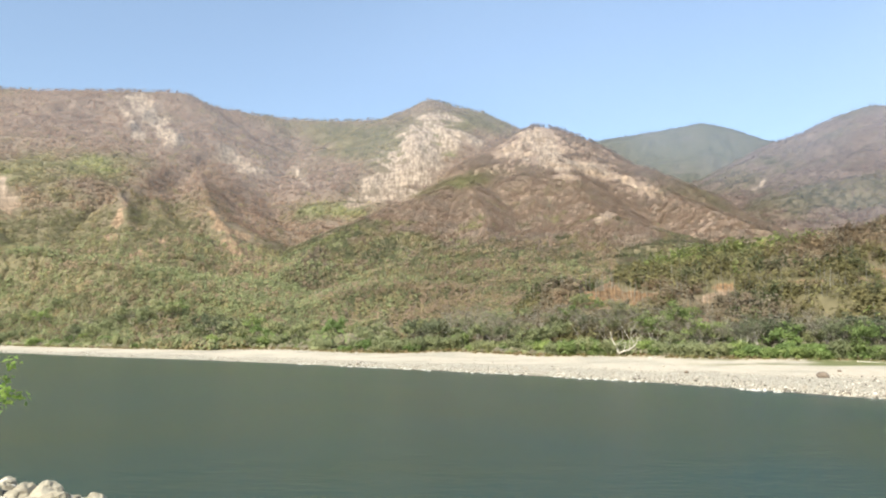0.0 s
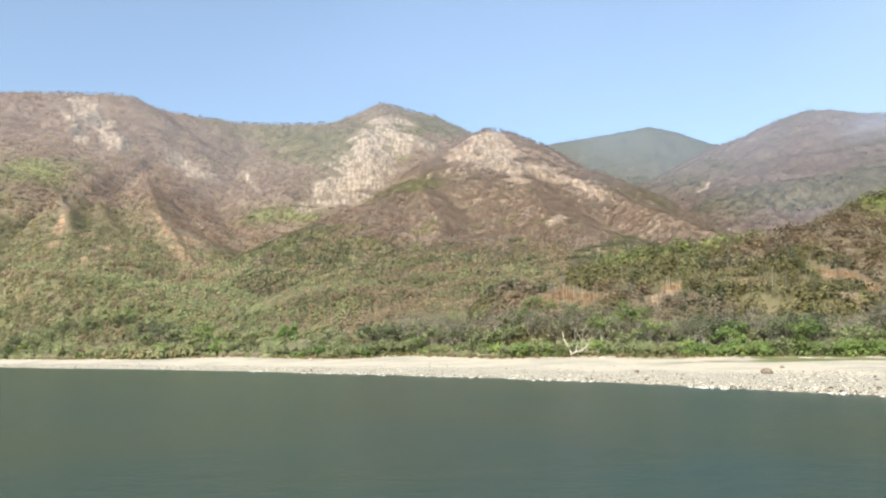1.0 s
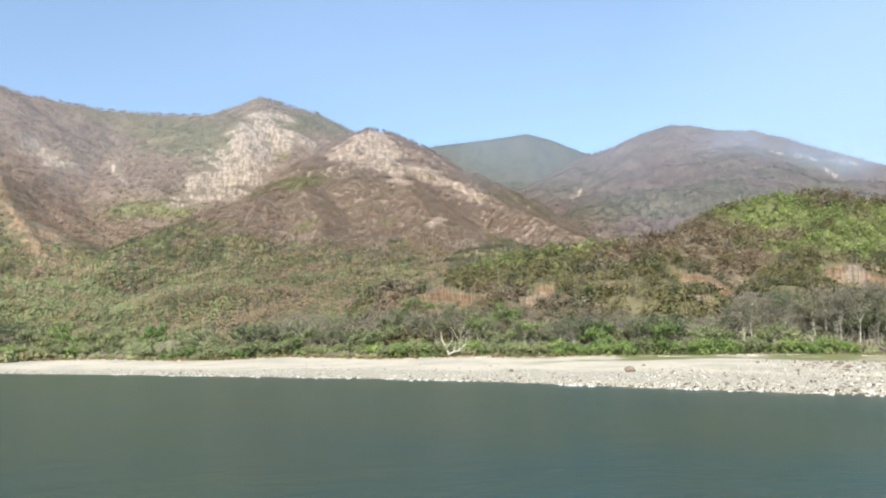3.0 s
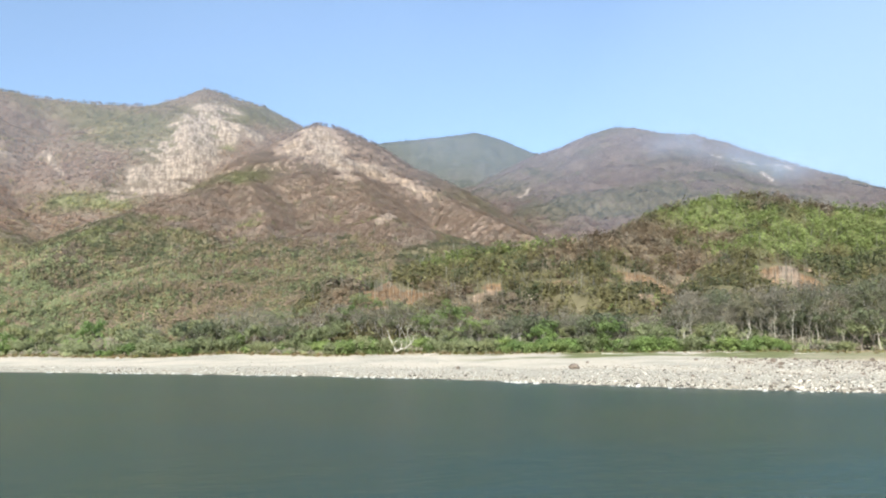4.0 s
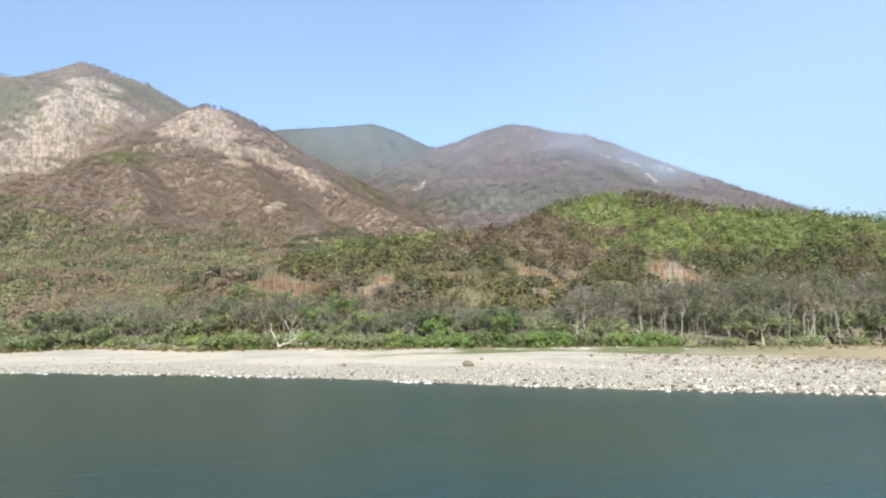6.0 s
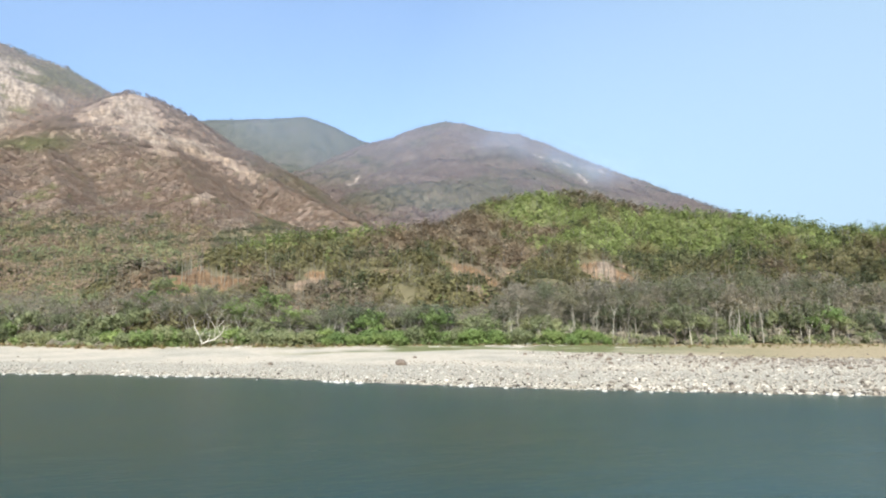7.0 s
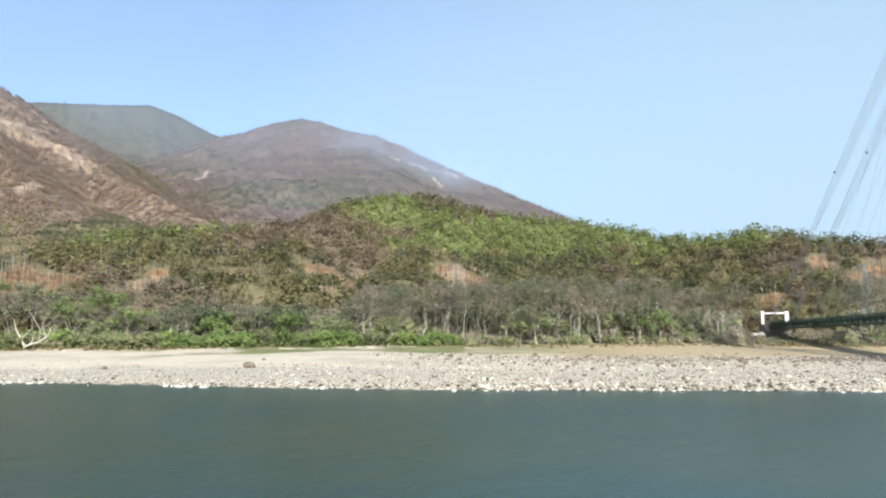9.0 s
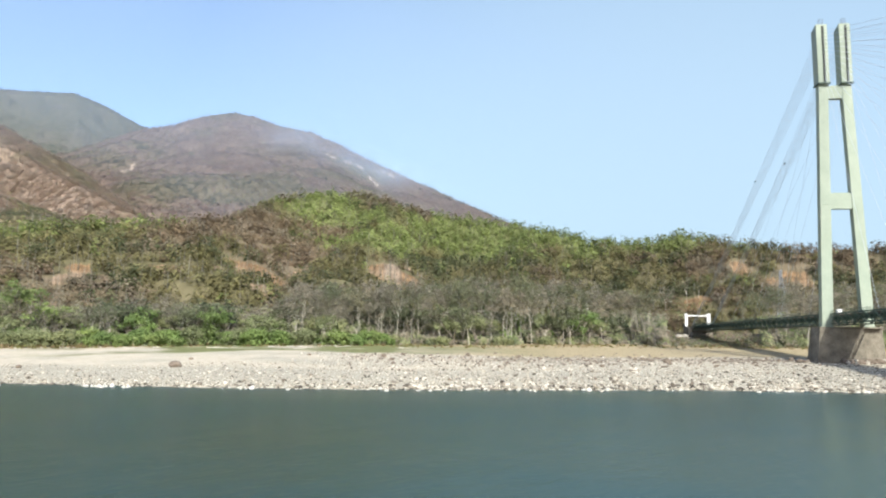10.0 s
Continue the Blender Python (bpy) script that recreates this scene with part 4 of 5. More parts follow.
# far abutment, with the white gate over its approach road
ax, ay = (bridge_m @ Vector((-BACK + 2, 0, 0))).xy
abutment = root("bridge_abutment", (ax, ay, 0), BRIDGE_TURN)
bm = bmesh.new()
add_wedge(bm, [(-14, -8, 3), (5, -8, 3), (5, 8, 3), (-14, 8, 3), (-14, -6.5, 13.6), (1.0, -6.5, 13.6), (1.0, 6.5, 13.6), (-14, 6.5, 13.6)])
part("abutment_body", bm, CONCRETE, abutment)
for side in (-1, 1):
    bm = bmesh.new()
    add_wedge(bm, [(-14, side * 6.9 - 0.4, 9), (2, side * 6.9 - 0.4, 9), (2, side * 6.9 + 0.4, 9), (-14, side * 6.9 + 0.4, 9),
                   (-14, side * 6.9 - 0.4, 17.6), (0.5, side * 6.9 - 0.4, 15.4), (0.5, side * 6.9 + 0.4, 15.4), (-14, side * 6.9 + 0.4, 17.6)])
    part("wing_wall", bm, CONCRETE, abutment)
bm = bmesh.new()
add_box(bm, (16, 12.6, 3.2), (-6.5, 0, 15.0), 0.05)
part("approach_fill", bm, CONCRETE, abutment)
tagged(abutment, "dark concrete abutment carrying the end of the bridge", "abutment")
gate = root("bridge_gate", (ax, ay, 16.4), BRIDGE_TURN)
for side, wide in ((-1, 1.5), (1, 2.0)):
    bm = bmesh.new()
    add_box(bm, (1.6, wide, 7.6), (-9, side * 6.6, 3.8), 0.08)
    post = part("gate_post", bm, WHITE, gate)
    bm = bmesh.new()
    add_box(bm, (1.9, wide + 0.4, 0.35), (-9, side * 6.6, 7.7), 0.05)
    part("post_cap", bm, WHITE, post)
bm = bmesh.new()
add_box(bm, (0.7, 11.5, 0.8), (-9, 0, 6.6), 0.05)
part("gate_beam", bm, WHITE, gate)
tagged(gate, "white painted gateway over the bridge approach", "gate")

# lattice power pylon behind the bridge
tx, ty = 438.2, 135.8
tower = root("power_pylon", (tx, ty, height(tx, ty) - 0.5), 20)
TOWER_H = 48.5 - (height(tx, ty) - 0.5)


def tower_half(z):
    return 3.4 * (1 - z / TOWER_H) ** 1.15 + 0.45


levels = [TOWER_H * (1 - (1 - k / 9) ** 1.15) for k in range(10)]
for sx, sy in ((-1, -1), (1, -1), (1, 1), (-1, 1)):
    bm = bmesh.new()
    for z0, z1 in zip(levels[:-1], levels[1:]):
        add_bar(bm, (sx * tower_half(z0), sy * tower_half(z0), z0), (sx * tower_half(z1), sy * tower_half(z1), z1), 0.26)
    part("tower_leg", bm, GALVANISED, tower)
for z0, z1 in zip(levels[:-1], levels[1:]):
    bm = bmesh.new()
    h0, h1 = tower_half(z0), tower_half(z1)
    for a, b in (((-1, -1), (1, -1)), ((1, -1), (1, 1)), ((1, 1), (-1, 1)), ((-1, 1), (-1, -1))):
        add_bar(bm, (a[0] * h0, a[1] * h0, z0), (b[0] * h1, b[1] * h1, z1), 0.15)
        add_bar(bm, (b[0] * h0, b[1] * h0, z0), (a[0] * h1, a[1] * h1, z1), 0.15)
        add_bar(bm, (a[0] * h1, a[1] * h1, z1), (b[0] * h1, b[1] * h1, z1), 0.15)
    part("tower_bracing", bm, GALVANISED, tower)
for z in (TOWER_H * 0.80, TOWER_H * 0.9, TOWER_H * 0.985):
    bm = bmesh.new()
    add_bar(bm, (-4.0, 0, z), (4.0, 0, z), 0.2)
    add_bar(bm, (-4.0, 0, z), (0, 0, z + 1.2), 0.14)
    add_bar(bm, (4.0, 0, z), (0, 0, z + 1.2), 0.14)
    arm = part("cross_arm", bm, GALVANISED, tower)
    for xx in (-3.9, 3.9):
        bm = bmesh.new()
        add_tube(bm, [(xx, 0, z), (xx, 0, z - 1.5)], [0.12, 0.12], 6)
        part("insulator", bm, DARK_STONE, arm)
tagged(tower, "grey lattice steel power pylon among the trees", "power pylon")


# ---------------------------------------------------------------- trees and bushes
class Wood:
    """Grows tapering limbs into one bmesh and remembers the tips."""

    def __init__(self, seed):
        self.bm, self.rnd, self.tips = bmesh.new(), random.Random(seed), []

    def limb(self, start, way, length, radius, depth, bend=0.25, sides=4, forks=3, up=0.25, end=0.35):
        rnd = self.rnd
        pts, radii, p, d = [Vector(start)], [radius], Vector(start), Vector(way).normalized()
        steps = 3 if depth > 1 else (2 if depth else 1)
        for k in range(steps):
            d = (d + Vector((rnd.uniform(-bend, bend), rnd.uniform(-bend, bend), rnd.uniform(-bend * 0.5, bend * 0.5) + up * 0.3))).normalized()
            p = p + d * (length / steps)
            pts.append(p.copy())
            radii.append(radius * (1 - (1 - end) * (k + 1) / steps))
        add_tube(self.bm, pts, radii, sides)
        if depth == 0:
            self.tips.append((pts[-1], length))
            return
        for k in range(forks):
            t = rnd.uniform(0.45, 1.0) if k else 1.0
            i = min(int(t * steps), steps - 1)
            at = pts[i].lerp(pts[i + 1], t * steps - i if t < 1 else 1)
            side = Vector((rnd.uniform(-1, 1), rnd.uniform(-1, 1), rnd.uniform(-0.1, 0.6)))
            self.limb(at, d * 0.65 + side * 0.8, length * rnd.uniform(0.5, 0.72), radii[i + 1] * rnd.uniform(0.55, 0.8), depth - 1, bend * 1.15, max(3, sides - 1), forks, up, end)


def tree(name, label, category, seed, tall, bole, stem, depth, forks, bark, leaf=None, leaves=10, spread=0.9, crown_r=1.3, grain=0.4, stems=1, lean=0.1, group=""):
    """A tree or bush, with its foot at the origin: trunk (with limbs) and crown."""
    top = root(name, (0, 0, 0))
    w = Wood(seed)
    for k in range(stems):
        ang = w.rnd.uniform(0, 6.28)
        out = lean if stems == 1 else 0.55
        foot = Vector((0, 0, -0.3)) if stems == 1 else Vector((0.5 * math.cos(ang), 0.5 * math.sin(ang), -0.3))
        way = Vector((out * math.cos(ang), out * math.sin(ang), 1))
        pts = [foot + way * (bole * t) + Vector((w.rnd.uniform(-1, 1), w.rnd.uniform(-1, 1), 0)) * 0.03 * bole * (t > 0) for t in (0, 0.35, 0.7, 1.0)]
        add_tube(w.bm, pts, [stem * 1.25, stem, stem * 0.88, stem * 0.75], 6)
        n = max(2, forks + 1)
        for j in range(n):
            a = 6.28 * j / n + w.rnd.uniform(-0.5, 0.5)
            lo = pts[-1].lerp(pts[1], w.rnd.uniform(0, 0.55) if j else 0)
            w.limb(lo, (spread * math.cos(a), spread * math.sin(a), 1.0 if j else 2.5), (tall - bole) * w.rnd.uniform(0.42, 0.6), stem * w.rnd.uniform(0.4, 0.62), depth, forks=forks)
    part("trunk", w.bm, bark, top)
    if stems > 3:
        # a skirt of low shoots
        for k in range(16):
            ang, out = w.rnd.uniform(0, 6.28), tall * w.rnd.uniform(0.15, 0.55)
            w.tips.append((Vector((out * math.cos(ang), out * math.sin(ang), w.rnd.uniform(0.3, 0.28 * tall))), 1))
    if leaf:
        tips = w.tips if len(w.tips) * leaves < 2300 else w.rnd.sample(w.tips, int(2300 / leaves))
        g = np.random.default_rng(seed)
        mids = np.array([tuple(p) for p, _ in tips])
        radii = crown_r * g.uniform(0.7, 1.3, len(mids))
        tint = np.array(leaf) * g.uniform(0.75, 1.25, (len(mids), 1))
        o = tufts("crown", mids, radii, tint, leaves, grain, g, 0.75)
        o.parent = top
    tagged(top, label, category, group)
    return top


GREEN, LIME, SAGE, DUN, DARK = (0.225, 0.31, 0.11), (0.28, 0.355, 0.13), (0.305, 0.33, 0.175), (0.31, 0.28, 0.215), (0.165, 0.185, 0.11)
ASH = plain("ash_grey_bark", (0.24, 0.215, 0.19), (0.40, 0.37, 0.33), 0.8)
KINDS = {
    "bush": [tree("riverside_bush", lab, "bush", 11 + k, 4.2 + k * 0.5, 0.8, 0.10, 1, 3, BARK, col, 30, 1.1, 1.15, 0.24, 5, group="bushes behind the beach")
             for k, (col, lab) in enumerate(((GREEN, "dense bright green riverside bush"), (LIME, "fresh yellow-green riverside bush"), (SAGE, "dusty sage green riverside bush")))],
    "leafy": [tree("leafy_tree", lab, "tree", 31 + k, 9.5 + k, 2.6, 0.24, 2, 3, BARK, col, 24, 0.9, 1.35, 0.25, 1, group="trees behind the beach")
              for k, (col, lab) in enumerate(((SAGE, "dusty olive broadleaf tree"), (GREEN, "leafy green broadleaf tree"), (DARK, "dark evergreen broadleaf tree"), (LIME, "fresh lime green broadleaf tree")))],
    "bare": [tree("bare_tree", lab, "tree", 51 + k, 12 + k, 3.0, 0.18, 3, 3, (ASH, PALE_BARK)[k], DUN, 7, 0.85, 1.1, 0.15, 1, group="trees behind the beach")
             for k, lab in enumerate(("leafless ash-grey tree with fine twigs", "leafless grey-brown spreading tree"))],
    "tall": [tree("tall_tree", lab, "tree", 71 + k, 19 + 2 * k, 10.0, 0.115, 2, 3, bark, col, 24, 0.45, 1.5, 0.17, 1, 0.04, group="tall trees at the forest edge")
             for k, (bark, col, lab) in enumerate(((PALE_BARK, (0.26, 0.25, 0.165), "tall slender pale-trunked forest tree"), (PALE_BARK, (0.30, 0.27, 0.21), "tall half-bare grey forest tree"), (ASH, (0.22, 0.235, 0.145), "tall dark green forest tree")))],
    "pale": [tree("pale_bare_tree", "leafless tree with bright pale trunk and limbs", "tree", 91, 14, 6.5, 0.13, 2, 3, PALE_BARK, None, spread=0.5, group="trees behind the beach")],
}
placed = []


def plant(kind, which, x, y, scale=1.0, turn=None, rnd=random.Random(3)):
    ob = KINDS[kind][which]
    m = pose(x, y, height(x, y) - 0.1, 0, 0, rnd.uniform(0, 360) if turn is None else turn) @ Matrix.Diagonal((scale * rnd.uniform(0.9, 1.12), scale * rnd.uniform(0.9, 1.12), scale, 1))
    if ob.name in placed:
        ob = copy_thing(ob, m)
        ob.matrix_basis = m
    else:
        placed.append(ob.name)
        ob.matrix_basis = m
    return ob


def at_bearing(bearing, inland):
    """The place that lies that far behind the far shore at that bearing."""
    r = np.linspace(120, 700, 600)
    x, y = r * math.sin(radians(bearing)), r * math.cos(radians(bearing))
    d, s, _ = along(x, y, FAR_SHORE)
    i = int(np.argmin(np.abs(d * s - inland)))
    return float(x[i]), float(y[i])


rnd = random.Random(5)


gate_at = bridge_m @ Vector((-BACK - 7, 8, 0)), bridge_m @ Vector((-BACK - 7, -8, 0))
GATE_VIEW = sorted(math.degrees(math.atan2(v.x, v.y)) for v in gate_at)
GATE_VIEW[0] -= 2.2


def clear(x, y):
    """Whether the bridge, its gate and the view of them over the meadow stay free there."""
    v = bridge_m.inverted() @ Vector((x, y, 0))
    b = math.degrees(math.atan2(x, y))
    eye_side = (bridge_m.inverted() @ Vector((0, 0, 0))).y
    return (-BACK - 45 < v.x < 20 and abs(v.y) < 13) or (GATE_VIEW[0] < b < 71.4 and v.y * eye_side > 0 and math.hypot(x, y) < 485)


def belt(kind, count, lo, hi, near, deep, weights, small=0.8, big=1.25):
    for k in range(count):
        b = lo + (hi - lo) * (k + rnd.uniform(0, 1)) / count
        x, y = at_bearing(b, float(np.interp(b, BEARINGS, TREE_LINE)) + near + deep * rnd.random())
        if clear(x, y):
            continue
        plant(kind, rnd.choices(range(len(weights)), weights)[0], x, y, rnd.uniform(small, big))


belt("bush", 130, -36, 34, -3, 18, (2, 3, 8), 0.8, 1.9)
belt("bush", 42, 20, 44, -1, 8, (6, 2, 1), 0.8, 1.8)
belt("bush", 30, 44, 86, 2, 14, (2, 0, 4), 0.7, 1.1)
belt("leafy", 95, -36, 32, 8, 40, (9, 1, 3, 1), 1.1, 1.7)
belt("leafy", 48, 22, 62, 6, 30, (6, 1, 6, 0), 1.2, 1.9)
belt("bare", 85, 0, 50, 8, 26, (1, 1), 1.2, 1.8)
belt("bare", 26, -34, 4, 12, 36, (1, 1), 0.8, 1.15)
belt("bare", 12, 48, 86, 4, 30, (1, 0), 1.2, 1.9)
belt("tall", 165, 36, 87, 4, 34, (3, 6, 4), 1.0, 1.45)
belt("pale", 16, 14, 60, 2, 14, (1,), 0.8, 1.35)
belt("pale", 12, 56, 86, 2, 10, (1,), 0.9, 1.4)
for k in range(34):
    q, r = radians(rnd.uniform(64.5, 79)), rnd.uniform(486, 540)
    if not clear(r * math.sin(q), r * math.cos(q)):
        plant(*(("pale", 0) if k % 3 == 0 else ("tall", k % 2)), r * math.sin(q), r * math.cos(q), rnd.uniform(0.7, 1.0))
# a lone fresh green tree, dead trunks, and the dark bush by the abutment
plant("leafy", 3, *at_bearing(30.75, 144), 1.35)
plant("leafy", 1, *at_bearing(31.1, 150), 1.4)
plant("leafy", 2, ax - 12, ay - 12, 0.6)
w = Wood(7)
add_tube(w.bm, [(0, 0, -0.3), (0.1, 0, 9), (-0.1, 0.2, 17), (0.1, 0.1, 24)], [0.5, 0.4, 0.3, 0.12], 7)
w.limb((0, 0, 12), (1, 0.2, 1), 4, 0.14, 1)
snag = root("dead_tree", (359, 215, height(359, 215) - 0.2), 40)
part("trunk", w.bm, PALE_BARK, snag)
tagged(snag, "tall bleached dead tree trunk at the forest edge", "dead tree")
w = Wood(12)
add_tube(w.bm, [(0, 0, -0.3), (0.3, 0, 1.2), (-0.6, 0.2, 3.5), (-2.2, 0.4, 6.5), (-2.9, 0.3, 9.8)], [0.36, 0.33, 0.27, 0.19, 0.07], 7)
add_tube(w.bm, [(0, 0, 0.9), (1.8, 0.2, 1.9), (4.2, -0.2, 2.6), (6.4, 0.1, 4.6), (7.4, 0.1, 7.4)], [0.33, 0.29, 0.23, 0.16, 0.06], 7)
for s, d, l in (((1.8, 0.2, 1.9), (0.5, 0.3, 1), 3.5), ((4.2, -0.2, 2.6), (0.1, -0.3, 1), 3.4), ((-0.6, 0.2, 3.5), (0.7, 0.1, 1), 3.0), ((6, 0.1, 4.6), (-0.5, 0.2, 1), 2.2)):
    w.limb(s, d, l * 1.15, 0.14, 2, forks=2)
dx, dy = at_bearing(13.7, 101)
dead = root("dead_tree", (dx, dy, height(dx, dy) - 0.1), -18)
bmesh.ops.scale(w.bm, vec=(1.25, 1.25, 1.2), verts=w.bm.verts)
part("trunk", w.bm, PALE_BARK, dead)
tagged(dead, "bleached dead tree with forked bare limbs", "dead tree")

# undergrowth between the tree line and the foot of the hills
g = np.random.default_rng(23)
b = g.uniform(-40, 90, 38000)
r = g.uniform(290, 640, 38000)
x, y = r * np.sin(np.radians(b)), r * np.cos(np.radians(b))
z, far, near, which = land(x, y)
line = np.interp(b, BEARINGS, TREE_LINE)
ok = (which < 0) & ((b < 64.7) | (b > 71.4) | (r > 485)) & (far > line + np.where(b < 24, -1, 3)) & (far < line + 150)
x, y, z, b, depth = (q[ok][:10500] for q in (x, y, z, b, far - line))
left = np.clip((22 - b) / 20, 0, 1)
mixture = g.random(len(x))
tint = np.where((mixture < 0.25 + 0.35 * left)[:, None], SAGE, np.where((mixture < 0.30 + 0.35 * left)[:, None], GREEN, np.where((mixture < 0.55)[:, None], DARK, DUN)))
tint = tint * g.uniform(0.85, 1.35, (len(x), 1))
radii = g.uniform(1.5, 3.0, len(x))
lift = g.uniform(0.5, 1.0, len(x)) * np.clip(depth / 6, 0.5, 3.6 + 1.4 * (b > 30))
o = tufts("undergrowth", np.stack([x, y, z + radii * lift], -1), radii, tint, 24, 0.27, g, slope=np.tile((-0.15, -0.4, 0.5), (len(x), 1)))
tagged(o, "tangled dry and green undergrowth below the hills", "undergrowth", kind="stuff")

# low scrub and grass round the abutment
b, r = g.uniform(65, 86, 9000), g.uniform(280, 520, 9000)
x, y = r * np.sin(np.radians(b)), r * np.cos(np.radians(b))
z, far, near, which = land(x, y)
ok = (far > np.interp(b, BEARINGS, TREE_LINE) - 4)
x, y, z = x[ok][:2600], y[ok][:2600], z[ok][:2600]
tint = np.where((g.random(len(x)) < 0.45)[:, None], SAGE, np.where((g.random(len(x)) < 0.5)[:, None], (0.34, 0.27, 0.16), DUN)) * g.uniform(0.7, 1.1, (len(x), 1))
radii = g.uniform(0.7, 1.5, len(x))
o = tufts("low_scrub", np.stack([x, y, z + radii * 0.5], -1), radii, tint, 18, 0.3, g, 0.9)
tagged(o, "low dry scrub and grass round the bridge abutment", "scrub", kind="stuff")

# dry grass along the edge of the wood, and driftwood left by floods
g = np.random.default_rng(29)
b = np.concatenate([g.uniform(-38, 24, 1500), g.uniform(24, 88, 1100)])
xy = np.array([at_bearing(q, float(np.interp(q, BEARINGS, TREE_LINE)) + e) for q, e in zip(b, g.uniform(-7, 3, 2600) - 3 * (g.random(2600) > 0.8) - 16 * g.random(2600) ** 2 * (b > 44))])
tint = np.array((0.36, 0.275, 0.15)) * g.uniform(0.7, 1.2, (2600, 1)) * np.where((g.random(2600) < 0.3)[:, None], (0.75, 0.95, 0.6), (1, 1, 1))
radii = g.uniform(0.4, 1.0, 2600) * np.where(b < 24, 1.5, 1.0)
o = tufts("dry_grass", np.stack([xy[:, 0], xy[:, 1], land(xy[:, 0], xy[:, 1])[0] + radii * 0.4], -1), radii, tint, 9, 0.42, g)
tagged(o, "tufts of dry straw-coloured grass at the wood's edge", "grass", kind="stuff")
for k in range(30):
    q = rnd.uniform(10, 46)
    x, y = at_bearing(q, float(np.interp(q, BEARINGS, TREE_LINE)) - rnd.choice((rnd.uniform(3, 9), rnd.uniform(3, 9), rnd.uniform(9, 24))))
    w = Wood(200 + k)
    long_ = rnd.uniform(2.5, 7.5)
    w.limb((0, 0, 0.12), (1, 0, 0.02), long_, rnd.uniform(0.16, 0.32), 1, bend=0.08, up=0.02, forks=2)
    log = root("driftwood_log", (x, y, height(x, y)), rnd.uniform(-60, 10))
    part("trunk", w.bm, PALE_BARK, log)
    tagged(log, "bleached driftwood log stranded on the beach", "driftwood", "driftwood on the beach")

# a leafy bush on the near bank
near_bush = tree("bank_bush", "fresh yellow-green leafy bush on the near bank", "bush", 131, 5.6, 1.6, 0.07, 3, 3, BARK, (0.26, 0.38, 0.09), 16, 0.8, 0.34, 0.26, 4)
near_bush.matrix_basis = pose(-21.7, 13.1, height(-21.7, 13.1) - 0.1, 0, 0, 30)


# ---------------------------------------------------------------- stones
def rock_mesh(seed, material, detail=2, rough=0.28):
    bm = bmesh.new()
    bmesh.ops.create_icosphere(bm, subdivisions=detail, radius=1)
    for v in bm.verts:
        d = v.co.normalized()
        k = 1 + rough * noise.noise(d * 1.3 + Vector((seed * 7.1, 0, 0))) + 0.45 * rough * noise.noise(d * 3.4 + Vector((0, seed * 3.7, 0)))
        v.co = Vector((d.x * k, d.y * k * 0.8, d.z * k * 0.62))
    # a few broken flat faces
    rnd_ = random.Random(seed)
    for _ in range(4):
        nrm = Vector((rnd_.uniform(-1, 1), rnd_.uniform(-1, 1), rnd_.uniform(-0.2, 1))).normalized()
        for v in bm.verts:
            over = v.co.dot(nrm) - 0.62
            if over > 0:
                v.co -= nrm * over * 0.85
    me = bpy.data.meshes.new("boulder")
    bm.to_mesh(me)
    bm.free()
    me.materials.append(material)
    return me


PALE_ROCKS = [rock_mesh(k, STONE) for k in range(5)]
DARK_ROCKS = [rock_mesh(20 + k, DARK_STONE) for k in range(4)]
NEAR_ROCKS = [rock_mesh(40 + k, NEAR_STONE, 4, 0.42) for k in range(5)]
rnd = random.Random(17)


def boulder(mesh, x, y, size, label, group, sink=0.25, z=None):
    o = new("boulder", mesh)
    base = height(x, y) if z is None else z
    o.matrix_basis = pose(x, y, base + size * 0.62 * (1 - sink) - size * 0.1, rnd.uniform(-8, 8), rnd.uniform(-8, 8), rnd.uniform(0, 360)) @ Matrix.Diagonal((size, size, size * rnd.uniform(0.85, 1.1), 1))
    tagged(o, label, "boulder", group)
    return o


# single dark boulders on the beach
boulder(DARK_ROCKS[0], 105, 195, 1.9, "large weathered grey-brown boulder on the cobbles", "boulders on the beach")
for x, y, size in ((166.2, 173.9, 0.9), (203.3, 173.5, 1.1), (221.7, 107.9, 1.5), (215.2, 104.3, 0.9), (191.5, 114.0, 0.9), (176.6, 188.4, 1.2), (188.3, 190.8, 0.9), (75.4, 222.5, 1.0), (123.9, 220.7, 0.8)):
    boulder(rnd.choice(DARK_ROCKS), x, y, size, "dark weathered boulder lying among pale cobbles", "boulders on the beach")
for k in range(130):
    b = rnd.uniform(36, 84) if k % 5 else rnd.uniform(-10, 40)
    limit = float(np.interp(b, BEARINGS, STONE_LINE))
    x, y = at_bearing(b, limit * (0.25 + 0.75 * rnd.random() ** 0.6) if b > 40 else rnd.uniform(2, limit))
    dark = rnd.random() < (0.75 if b > 45 else 0.2)
    boulder(rnd.choice(DARK_ROCKS if dark else PALE_ROCKS), x, y, rnd.uniform(0.3, 0.8), "dark weathered boulder lying among pale cobbles" if dark else "pale rounded boulder on the beach", "boulders on the beach")
for k in range(72):
    b = rnd.uniform(-25, 84)
    x, y = at_bearing(b, rnd.uniform(-2.6, 1.5) - 2.5 * (rnd.random() > 0.85))
    boulder(rnd.choice(PALE_ROCKS), x, y, rnd.uniform(0.22, 0.55), "pale rounded stone at the water's edge", "stones in the shallows", z=-0.12)
